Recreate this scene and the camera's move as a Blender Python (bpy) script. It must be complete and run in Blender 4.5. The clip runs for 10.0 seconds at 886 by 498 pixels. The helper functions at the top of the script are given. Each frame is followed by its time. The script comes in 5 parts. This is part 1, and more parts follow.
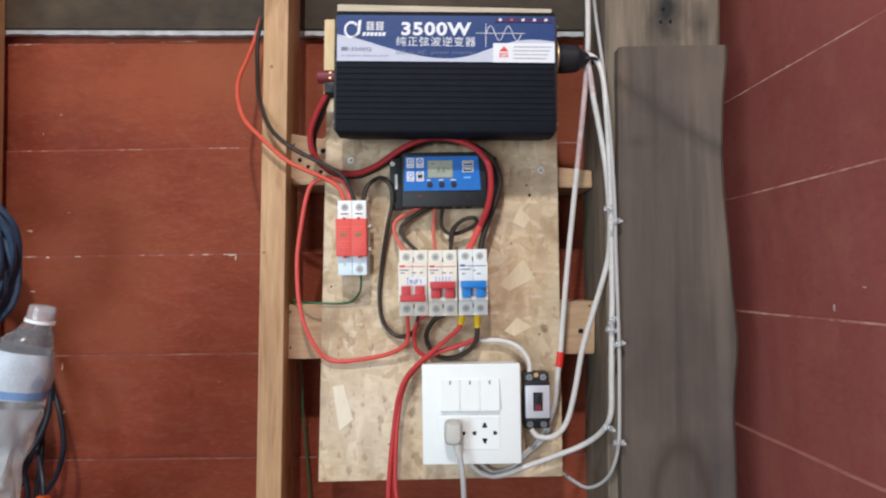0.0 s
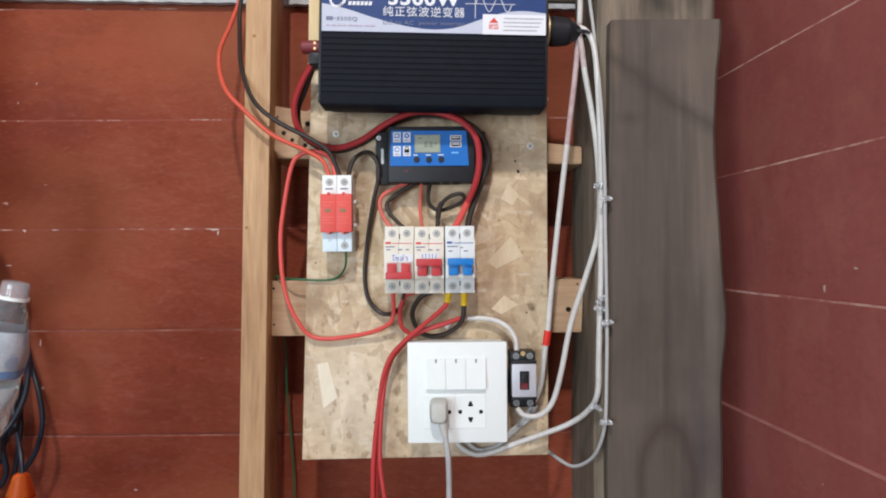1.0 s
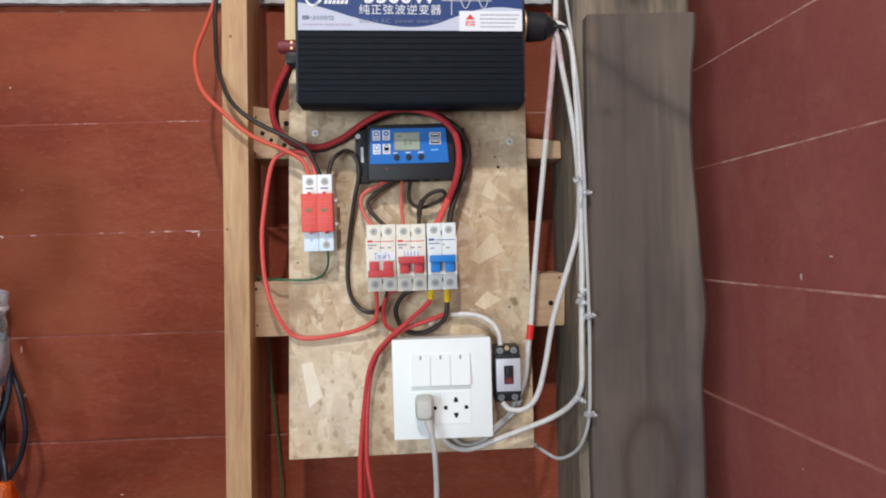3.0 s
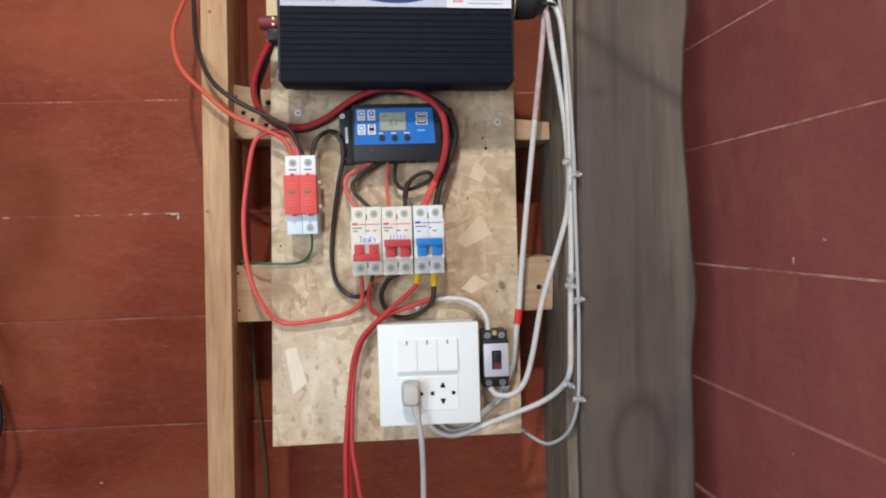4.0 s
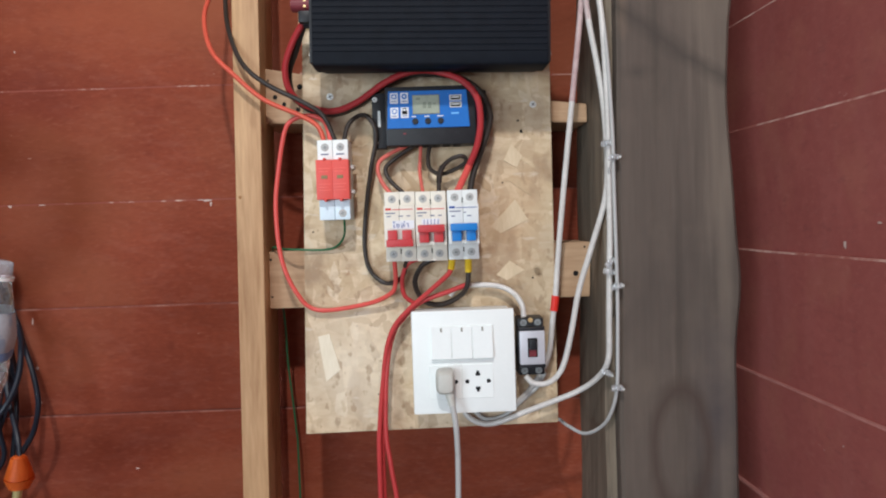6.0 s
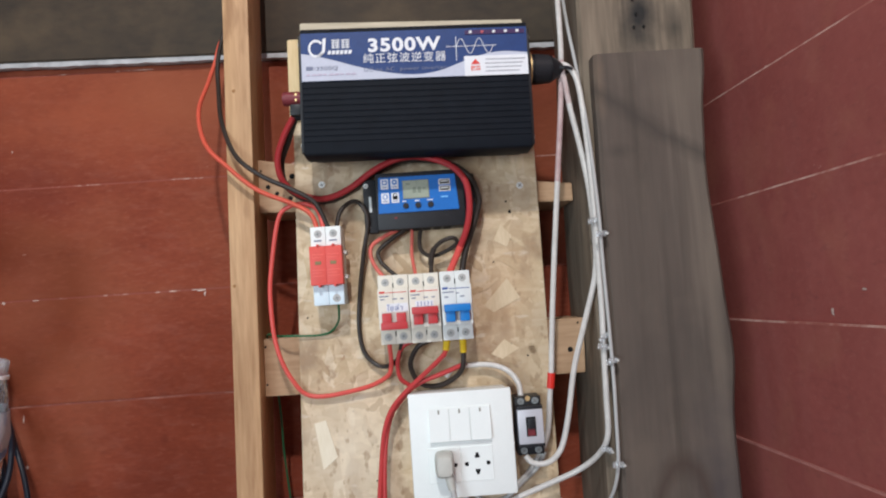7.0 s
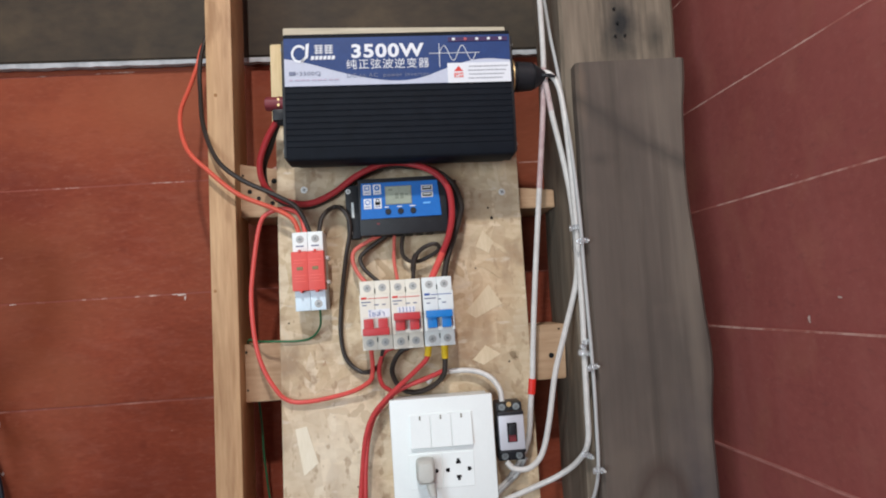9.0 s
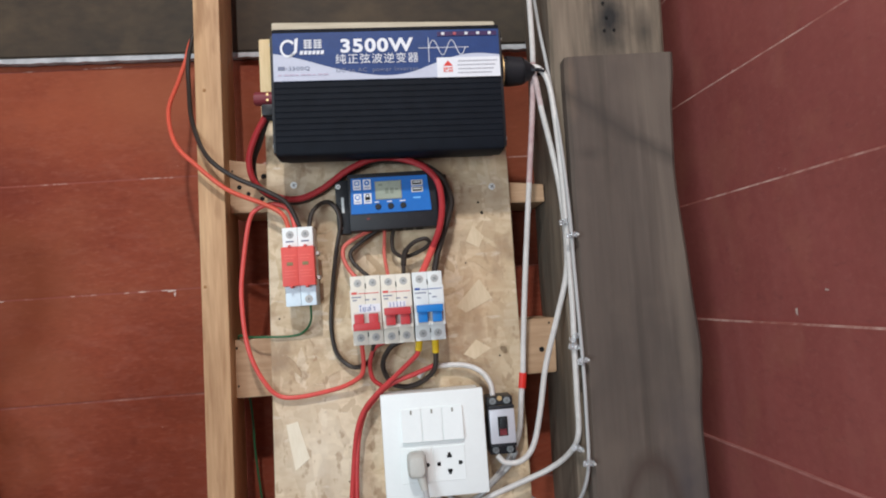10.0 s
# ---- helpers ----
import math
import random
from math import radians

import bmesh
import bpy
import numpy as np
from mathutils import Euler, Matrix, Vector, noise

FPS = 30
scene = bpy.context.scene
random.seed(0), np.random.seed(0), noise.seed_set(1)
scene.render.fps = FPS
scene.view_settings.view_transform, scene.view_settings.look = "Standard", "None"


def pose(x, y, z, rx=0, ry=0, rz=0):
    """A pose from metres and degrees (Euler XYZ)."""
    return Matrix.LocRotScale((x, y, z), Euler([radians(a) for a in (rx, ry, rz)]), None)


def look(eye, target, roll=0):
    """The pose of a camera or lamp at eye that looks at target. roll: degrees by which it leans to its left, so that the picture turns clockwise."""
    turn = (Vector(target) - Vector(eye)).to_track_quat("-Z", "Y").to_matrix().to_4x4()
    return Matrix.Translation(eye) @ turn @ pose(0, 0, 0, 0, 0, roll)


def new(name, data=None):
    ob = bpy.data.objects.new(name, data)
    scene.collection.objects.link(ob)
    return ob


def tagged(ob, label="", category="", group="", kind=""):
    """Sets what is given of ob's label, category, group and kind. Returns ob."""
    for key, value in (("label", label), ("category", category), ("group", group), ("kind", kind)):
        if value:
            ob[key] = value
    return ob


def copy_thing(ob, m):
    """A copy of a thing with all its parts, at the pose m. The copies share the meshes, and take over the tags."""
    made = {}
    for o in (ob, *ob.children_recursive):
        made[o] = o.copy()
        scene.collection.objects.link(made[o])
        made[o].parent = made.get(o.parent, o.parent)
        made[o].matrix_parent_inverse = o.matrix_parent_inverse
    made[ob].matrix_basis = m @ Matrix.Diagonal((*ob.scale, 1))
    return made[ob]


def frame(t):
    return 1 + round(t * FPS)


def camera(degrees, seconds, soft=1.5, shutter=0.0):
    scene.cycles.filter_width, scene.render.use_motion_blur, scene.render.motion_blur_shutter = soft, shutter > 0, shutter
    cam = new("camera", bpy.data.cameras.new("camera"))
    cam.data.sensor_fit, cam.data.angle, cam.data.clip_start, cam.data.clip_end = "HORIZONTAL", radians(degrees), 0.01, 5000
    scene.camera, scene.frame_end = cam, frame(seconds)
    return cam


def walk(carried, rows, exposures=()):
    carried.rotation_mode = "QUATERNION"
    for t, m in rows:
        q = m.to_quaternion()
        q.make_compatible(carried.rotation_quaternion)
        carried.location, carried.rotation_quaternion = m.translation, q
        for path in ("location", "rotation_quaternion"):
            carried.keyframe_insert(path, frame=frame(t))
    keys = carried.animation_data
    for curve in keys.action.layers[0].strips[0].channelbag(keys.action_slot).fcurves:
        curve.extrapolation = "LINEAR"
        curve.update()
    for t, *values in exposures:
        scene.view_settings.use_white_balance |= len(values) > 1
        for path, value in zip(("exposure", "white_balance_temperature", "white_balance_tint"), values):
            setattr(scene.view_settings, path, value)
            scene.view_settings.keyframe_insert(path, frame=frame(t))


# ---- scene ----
cam = camera(61.9, 10.0, soft=2.0, shutter=0.4)
PATH = [
    (0, (0.039, -0.957, 1.461), (0.015, 1.041, 1.546), -0.8),
    (0.1, (0.039, -0.957, 1.462), (-0.004, 1.043, 1.532), -0.6),
    (0.2, (0.039, -0.954, 1.463), (-0.012, 1.046, 1.52), -0.5),
    (0.3, (0.038, -0.954, 1.465), (-0.013, 1.046, 1.522), -0.4),
    (0.4, (0.038, -0.955, 1.466), (-0.007, 1.045, 1.529), -0.9),
    (0.5, (0.038, -0.952, 1.467), (0.0, 1.046, 1.537), -1.2),
    (0.6, (0.038, -0.951, 1.467), (0.007, 1.049, 1.54), -1.3),
    (0.8, (0.039, -0.945, 1.466), (0.044, 1.055, 1.499), -1.0),
    (1, (0.039, -0.941, 1.465), (0.05, 1.059, 1.479), -0.4),
    (1.2, (0.038, -0.945, 1.466), (0.044, 1.055, 1.479), -0.5),
    (1.5, (0.037, -0.948, 1.467), (0.057, 1.051, 1.481), -1.2),
    (1.7, (0.037, -0.95, 1.467), (0.059, 1.05, 1.473), -1.3),
    (2, (0.037, -0.952, 1.468), (0.085, 1.048, 1.475), -1.5),
    (2.2, (0.037, -0.952, 1.468), (0.087, 1.048, 1.475), -1.4),
    (3.3, (0.042, -0.942, 1.468), (0.102, 1.058, 1.455), -1.9),
    (3.5, (0.042, -0.942, 1.468), (0.11, 1.057, 1.445), -1.9),
    (3.8, (0.039, -0.931, 1.468), (0.129, 1.069, 1.429), -1.7),
    (4, (0.037, -0.925, 1.468), (0.137, 1.072, 1.419), -1.7),
    (4.2, (0.037, -0.927, 1.468), (0.126, 1.073, 1.441), -2.0),
    (4.5, (0.036, -0.932, 1.467), (0.134, 1.066, 1.441), -2.5),
    (4.8, (0.035, -0.932, 1.466), (0.138, 1.068, 1.428), -2.1),
    (5, (0.035, -0.929, 1.466), (0.14, 1.067, 1.414), -1.7),
    (5.2, (0.035, -0.929, 1.466), (0.142, 1.071, 1.413), -1.6),
    (6.3, (0.032, -0.903, 1.464), (0.03, 1.097, 1.381), -2.0),
    (6.4, (0.032, -0.904, 1.464), (0.05, 1.096, 1.464), -2.4),
    (6.5, (0.032, -0.91, 1.464), (0.059, 1.089, 1.531), -3.3),
    (6.7, (0.031, -0.914, 1.465), (0.062, 1.086, 1.56), -3.3),
    (7, (0.03, -0.918, 1.467), (0.083, 1.076, 1.601), -4.0),
    (7.2, (0.03, -0.919, 1.467), (0.111, 1.081, 1.618), -3.9),
    (7.5, (0.031, -0.918, 1.468), (0.122, 1.074, 1.617), -4.1),
    (8, (0.03, -0.913, 1.471), (0.131, 1.08, 1.606), -4.0),
    (8.5, (0.031, -0.918, 1.47), (0.132, 1.074, 1.612), -4.0),
    (9, (0.03, -0.92, 1.47), (0.132, 1.073, 1.61), -3.8),
    (9.5, (0.03, -0.921, 1.47), (0.151, 1.07, 1.608), -4.1),
    (10, (0.031, -0.921, 1.469), (0.156, 1.071, 1.595), -4.1),
]
walk(cam, [(t, look(eye, target, roll)) for t, eye, target, roll in PATH],
     exposures=[(0, 0.0), (2.2, 0.0), (3.5, -0.04), (5.2, -0.05), (6.5, -0.05), (7.2, -0.10), (10, -0.10)])


# ---- light ----
world = bpy.data.worlds.new("sky")
scene.world = world
world.use_nodes = True
wn = world.node_tree.nodes
sky = wn.new("ShaderNodeTexSky")
sky.sky_type, sky.sun_disc = "NISHITA", False
sky.sun_elevation, sky.sun_rotation = radians(50), radians(200)
world.node_tree.links.new(sky.outputs["Color"], wn["Background"].inputs["Color"])
wn["Background"].inputs["Strength"].default_value = 0.1


def area_lamp(name, m, sx, sy, watts, colour):
    data = bpy.data.lights.new(name, "AREA")
    data.shape, data.size, data.size_y, data.energy, data.color = "RECTANGLE", sx, sy, watts, colour
    ob = new(name, data)
    ob.matrix_basis = m
    return ob


# unseen warm lamp under the roof, and fill lamps added as daylight at the two openings behind the camera
area_lamp("roof_lamp", look((-0.08, -1.70, 3.0), (0.0, 0.1, 1.50)), 0.09, 0.09, 31, (1.0, 0.985, 0.99))
area_lamp("front_fill", look((-0.70, -2.95, 1.58), (0.0, 0.0, 1.38)), 0.75, 0.8, 19, (0.85, 0.93, 1.0))
area_lamp("side_fill", look((-1.72, -2.95, 1.25), (0.3, -0.1, 1.35)), 1.0, 1.3, 50, (0.72, 0.87, 1.0))


# ---- materials ----
def surf(name, dark, light, scale=20.0, rough=0.6, bump=0.2, stretch=(1, 1, 1), metal=0.0, fine=6.0, coat=0.0, stops=(0.3, 0.7), dist=0.002):
    """Colour between dark and light by noise at two scales, with fine relief."""
    m = bpy.data.materials.new(name)
    m.use_nodes = True
    n, k = m.node_tree.nodes, m.node_tree.links
    b = n["Principled BSDF"]
    geo = n.new("ShaderNodeNewGeometry")
    mp = n.new("ShaderNodeMapping")
    mp.inputs["Scale"].default_value = stretch
    k.new(geo.outputs["Position"], mp.inputs["Vector"])
    n1 = n.new("ShaderNodeTexNoise")
    n1.inputs["Scale"].default_value, n1.inputs["Detail"].default_value = scale, 6
    n2 = n.new("ShaderNodeTexNoise")
    n2.inputs["Scale"].default_value, n2.inputs["Detail"].default_value = scale * fine, 4
    k.new(mp.outputs["Vector"], n1.inputs["Vector"])
    k.new(mp.outputs["Vector"], n2.inputs["Vector"])
    mx = n.new("ShaderNodeMath")
    mx.operation = "MULTIPLY_ADD"
    k.new(n2.outputs["Fac"], mx.inputs[0])
    mx.inputs[1].default_value = 0.45
    ad = n.new("ShaderNodeMath")
    ad.operation = "MULTIPLY"
    k.new(n1.outputs["Fac"], ad.inputs[0])
    ad.inputs[1].default_value = 0.55
    k.new(ad.outputs[0], mx.inputs[2])
    r = n.new("ShaderNodeValToRGB")
    r.color_ramp.elements[0].color, r.color_ramp.elements[1].color = (*dark, 1), (*light, 1)
    r.color_ramp.elements[0].position, r.color_ramp.elements[1].position = stops
    k.new(mx.outputs[0], r.inputs["Fac"])
    k.new(r.outputs["Color"], b.inputs["Base Color"])
    b.inputs["Roughness"].default_value, b.inputs["Metallic"].default_value = rough, metal
    b.inputs["Coat Weight"].default_value = coat
    if bump:
        bp = n.new("ShaderNodeBump")
        bp.inputs["Strength"].default_value, bp.inputs["Distance"].default_value = bump, dist
        k.new(mx.outputs[0], bp.inputs["Height"])
        k.new(bp.outputs["Normal"], b.inputs["Normal"])
    return m


def plain(name, c, rough=0.4, metal=0.0, var=0.06, coat=0.0):
    """Moulded plastic, paint or metal, nearly even, with faint mottling."""
    d = tuple(max(0.0, v * (1 - var)) for v in c)
    u = tuple(min(1.0, v * (1 + var)) for v in c)
    m = surf(name, d, u, 60, max(rough, 0.42), 0.04, metal=metal, coat=coat, dist=0.0005)
    m.node_tree.nodes["Principled BSDF"].inputs["Specular IOR Level"].default_value = 0.5 if metal else 0.28
    return m


def layer(m, colour, mask):
    """Lay that colour, as stain or painted light, over a surf() material; mask(n, k, position) gives its strength."""
    n, k = m.node_tree.nodes, m.node_tree.links
    geo = n.new("ShaderNodeNewGeometry")
    b = n["Principled BSDF"]
    src = b.inputs["Base Color"].links[0].from_socket
    mix = n.new("ShaderNodeMix")
    mix.data_type = "RGBA"
    k.new(src, mix.inputs[6])
    mix.inputs[7].default_value = (*colour, 1)
    k.new(mask(n, k, geo.outputs["Position"]), mix.inputs[0])
    k.new(mix.outputs[2], b.inputs["Base Color"])


def calc(n, k, op, a, b=None, c=None, clamp=False):
    x = n.new("ShaderNodeMath")
    x.operation, x.use_clamp = op, clamp
    for i, v in enumerate((a, b, c)):
        if v is None:
            continue
        if isinstance(v, (int, float)):
            x.inputs[i].default_value = v
        else:
            k.new(v, x.inputs[i])
    return x.outputs[0]


def noise_at(n, k, pos, scale, stretch=(1, 1, 1), detail=4):
    mp = n.new("ShaderNodeMapping")
    mp.inputs["Scale"].default_value = stretch
    k.new(pos, mp.inputs["Vector"])
    t = n.new("ShaderNodeTexNoise")
    t.inputs["Scale"].default_value, t.inputs["Detail"].default_value = scale, detail
    k.new(mp.outputs["Vector"], t.inputs["Vector"])
    return t.outputs["Fac"]


def spotted(low, high, scale, stretch=(1, 1, 1), top=1.0):
    """A mask that is full where noise passes from low to high."""
    def mask(n, k, pos):
        f = noise_at(n, k, pos, scale, stretch)
        r = n.new("ShaderNodeMapRange")
        r.inputs["From Min"].default_value, r.inputs["From Max"].default_value, r.inputs["To Max"].default_value = low, high, top
        k.new(f, r.inputs["Value"])
        return r.outputs["Result"]
    return mask


RED = surf("red_painted_boards", (0.176, 0.0345, 0.0160), (0.262, 0.057, 0.0270), 7, 0.68, 0.35, (1, 1, 2.5), fine=14, dist=0.0012)
RED.node_tree.nodes["Principled BSDF"].inputs["Specular IOR Level"].default_value = 0.15
layer(RED, (0.29, 0.10, 0.07), spotted(0.50, 0.76, 60, (0.5, 0.5, 1.6), 0.28))
layer(RED, (0.105, 0.017, 0.011), spotted(0.48, 0.70, 4.5, (0.8, 0.8, 1.3), 0.42))
layer(RED, (0.275, 0.082, 0.038), spotted(0.46, 0.66, 5, (0.8, 0.8, 1.3), 0.55))
layer(RED, (0.33, 0.115, 0.075), spotted(0.55, 0.80, 190, (0.45, 0.45, 1.3), 0.32))
layer(RED, (0.10, 0.020, 0.014), spotted(0.60, 0.82, 120, (0.5, 0.5, 1.2), 0.25))
layer(RED, (0.62, 0.45, 0.38), spotted(0.735, 0.76, 42, (0.6, 0.6, 1.6), 0.7))
EDGE = surf("worn_board_edge", (0.28, 0.085, 0.065), (0.50, 0.31, 0.26), 13, 0.8, 0.3, fine=5, stops=(0.42, 0.60))
# dusty copy of the red, also lightened to stand in for side light
LITRED = surf("lit_dusty_red_boards", (0.265, 0.064, 0.053), (0.345, 0.093, 0.079), 6, 0.6, 0.30, (1, 1, 1.2), fine=14, dist=0.0012)
layer(LITRED, (0.38, 0.14, 0.12), spotted(0.50, 0.80, 30, (0.5, 1.2, 0.35), 0.25))
layer(LITRED, (0.19, 0.045, 0.038), spotted(0.46, 0.74, 5, (0.8, 0.8, 0.8), 0.40))
layer(LITRED, (0.36, 0.125, 0.085), spotted(0.52, 0.72, 16, (1, 1, 0.8), 0.45))
layer(LITRED, (0.43, 0.19, 0.16), spotted(0.55, 0.80, 180, (0.5, 0.6, 1.2), 0.2))
layer(LITRED, (0.16, 0.045, 0.040), spotted(0.58, 0.80, 110, (0.5, 0.5, 1.2), 0.4))
layer(LITRED, (0.60, 0.43, 0.38), spotted(0.735, 0.76, 40, (0.6, 0.6, 1.4), 0.6))
CHIP = surf("chipped_board_edge", (0.22, 0.05, 0.03), (0.55, 0.38, 0.31), 16, 0.8, 0.3, fine=5, stops=(0.545, 0.66))
DULL = surf("dull_board_edge", (0.07, 0.016, 0.012), (0.19, 0.05, 0.035), 18, 0.8, 0.2, fine=5, stops=(0.4, 0.7))
FAINT = surf("faintly_worn_board_edge", (0.20, 0.045, 0.028), (0.32, 0.14, 0.105), 16, 0.8, 0.3, fine=5, stops=(0.48, 0.68))
LEDGE = surf("dusty_board_edge", (0.27, 0.09, 0.075), (0.40, 0.17, 0.145), 18, 0.8, 0.2, fine=5)
PINE = surf("planed_pine", (0.33, 0.175, 0.075), (0.57, 0.36, 0.185), 9, 0.6, 0.25, (6, 6, 0.5), fine=5)
layer(PINE, (0.22, 0.10, 0.035), spotted(0.62, 0.75, 14, (3, 3, 0.8), 0.6))
BATTEN = surf("rough_pine", (0.31, 0.175, 0.088), (0.50, 0.33, 0.20), 9, 0.7, 0.3, (0.6, 6, 6), fine=5)
layer(BATTEN, (0.20, 0.09, 0.03), spotted(0.66, 0.74, 16, (1, 3, 2), 0.7))
RAILWOOD = surf("greyed_plywood", (0.40, 0.345, 0.245), (0.60, 0.53, 0.40), 10, 0.75, 0.2, (0.6, 5, 5))
PALEWOOD = surf("pale_plywood", (0.55, 0.40, 0.20), (0.72, 0.56, 0.33), 12, 0.7, 0.2, (5, 5, 0.6))
BEAM = surf("old_brown_beam", (0.018, 0.0115, 0.0055), (0.050, 0.032, 0.0155), 6, 0.75, 0.4, (1.4, 2.5, 2.5), fine=6)
layer(BEAM, (0.09, 0.060, 0.030), spotted(0.52, 0.72, 11, (1, 1, 1), 0.6))
POST = surf("weathered_post", (0.075, 0.057, 0.039), (0.24, 0.187, 0.134), 8, 0.8, 0.5, (5, 5, 0.35), fine=5)
PLANK = surf("weathered_plank", (0.068, 0.051, 0.040), (0.102, 0.078, 0.062), 5, 0.8, 0.4, (5, 5, 0.3), fine=6)
layer(PLANK, (0.135, 0.107, 0.084), spotted(0.55, 0.75, 5, (3, 3, 0.5), 0.5))
layer(PLANK, (0.045, 0.035, 0.029), spotted(0.48, 0.66, 9, (1, 1, 0.55), 0.6))
layer(PLANK, (0.125, 0.095, 0.072), spotted(0.50, 0.70, 16, (1.2, 1, 0.7), 0.45))


def ring_stain(n, k, pos):
    s = n.new("ShaderNodeSeparateXYZ")
    k.new(pos, s.inputs[0])
    wob = calc(n, k, "MULTIPLY", calc(n, k, "SUBTRACT", noise_at(n, k, pos, 25), 0.5), 0.25)
    dx = calc(n, k, "DIVIDE", calc(n, k, "SUBTRACT", s.outputs[0], 0.303), 0.031)
    dz = calc(n, k, "DIVIDE", calc(n, k, "SUBTRACT", s.outputs[2], 1.195), 0.068)
    r = calc(n, k, "ADD", calc(n, k, "SQRT", calc(n, k, "ADD", calc(n, k, "MULTIPLY", dx, dx), calc(n, k, "MULTIPLY", dz, dz))), wob)
    off = calc(n, k, "ABSOLUTE", calc(n, k, "SUBTRACT", r, 1.0))
    return calc(n, k, "MULTIPLY", calc(n, k, "SUBTRACT", 1.0, calc(n, k, "DIVIDE", off, 0.32), clamp=True), 0.75)


# soft oval mask, used for real stains and for painted light and shade
def stain_or_light(cx, cz, rx, rz, top):
    def mask(n, k, pos):
        s = n.new("ShaderNodeSeparateXYZ")
        k.new(pos, s.inputs[0])
        dx = calc(n, k, "DIVIDE", calc(n, k, "SUBTRACT", s.outputs[0], cx), rx)
        dz = calc(n, k, "DIVIDE", calc(n, k, "SUBTRACT", s.outputs[2], cz), rz)
        r = calc(n, k, "SQRT", calc(n, k, "ADD", calc(n, k, "MULTIPLY", dx, dx), calc(n, k, "MULTIPLY", dz, dz)))
        r = calc(n, k, "ADD", r, calc(n, k, "MULTIPLY", noise_at(n, k, pos, 40), 0.8))
        return calc(n, k, "MULTIPLY", calc(n, k, "SUBTRACT", 1.35, r, clamp=True), top)
    return mask


def slant_shadow(n, k, pos):
    """A soft, slanting cast shadow, painted dark across the plank."""
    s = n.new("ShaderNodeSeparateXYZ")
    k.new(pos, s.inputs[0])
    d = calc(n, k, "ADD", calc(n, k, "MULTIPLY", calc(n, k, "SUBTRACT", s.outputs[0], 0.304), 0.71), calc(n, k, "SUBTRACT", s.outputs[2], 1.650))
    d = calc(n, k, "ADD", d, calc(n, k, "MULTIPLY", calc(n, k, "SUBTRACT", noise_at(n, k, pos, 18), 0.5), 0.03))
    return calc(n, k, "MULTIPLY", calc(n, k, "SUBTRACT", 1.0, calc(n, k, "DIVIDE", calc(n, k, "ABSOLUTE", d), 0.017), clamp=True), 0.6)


layer(PLANK, (0.165, 0.130, 0.100), spotted(0.54, 0.72, 13, (2.6, 2.6, 0.13), 0.55))
layer(PLANK, (0.040, 0.030, 0.023), spotted(0.55, 0.70, 15, (2.8, 2.8, 0.16), 0.55))
# darker and more purple low on the right
layer(PLANK, (0.048, 0.038, 0.040), stain_or_light(0.345, 1.24, 0.045, 0.14, 0.75))
layer(PLANK, (0.17, 0.115, 0.075), stain_or_light(0.246, 1.705, 0.010, 0.06, 0.6))
# paler near the top of the plank
layer(PLANK, (0.15, 0.117, 0.088), stain_or_light(0.33, 1.69, 0.04, 0.05, 0.4))
# two slanting cast shadows, painted into the plank's colour
layer(PLANK, (0.035, 0.027, 0.022), stain_or_light(0.262, 1.622, 0.025, 0.012, 0.5))
layer(PLANK, (0.035, 0.027, 0.022), slant_shadow)
layer(PLANK, (0.05, 0.030, 0.022), ring_stain)
# brighter light on the upper north wall, painted in as an orange pool
layer(RED, (0.31, 0.083, 0.036), stain_or_light(-0.40, 1.76, 0.40, 0.10, 0.55))
layer(POST, (0.012, 0.011, 0.01), stain_or_light(0.308, 1.790, 0.030, 0.075, 1.2))
layer(POST, (0.02, 0.017, 0.013), stain_or_light(0.350, 1.775, 0.018, 0.035, 0.8))


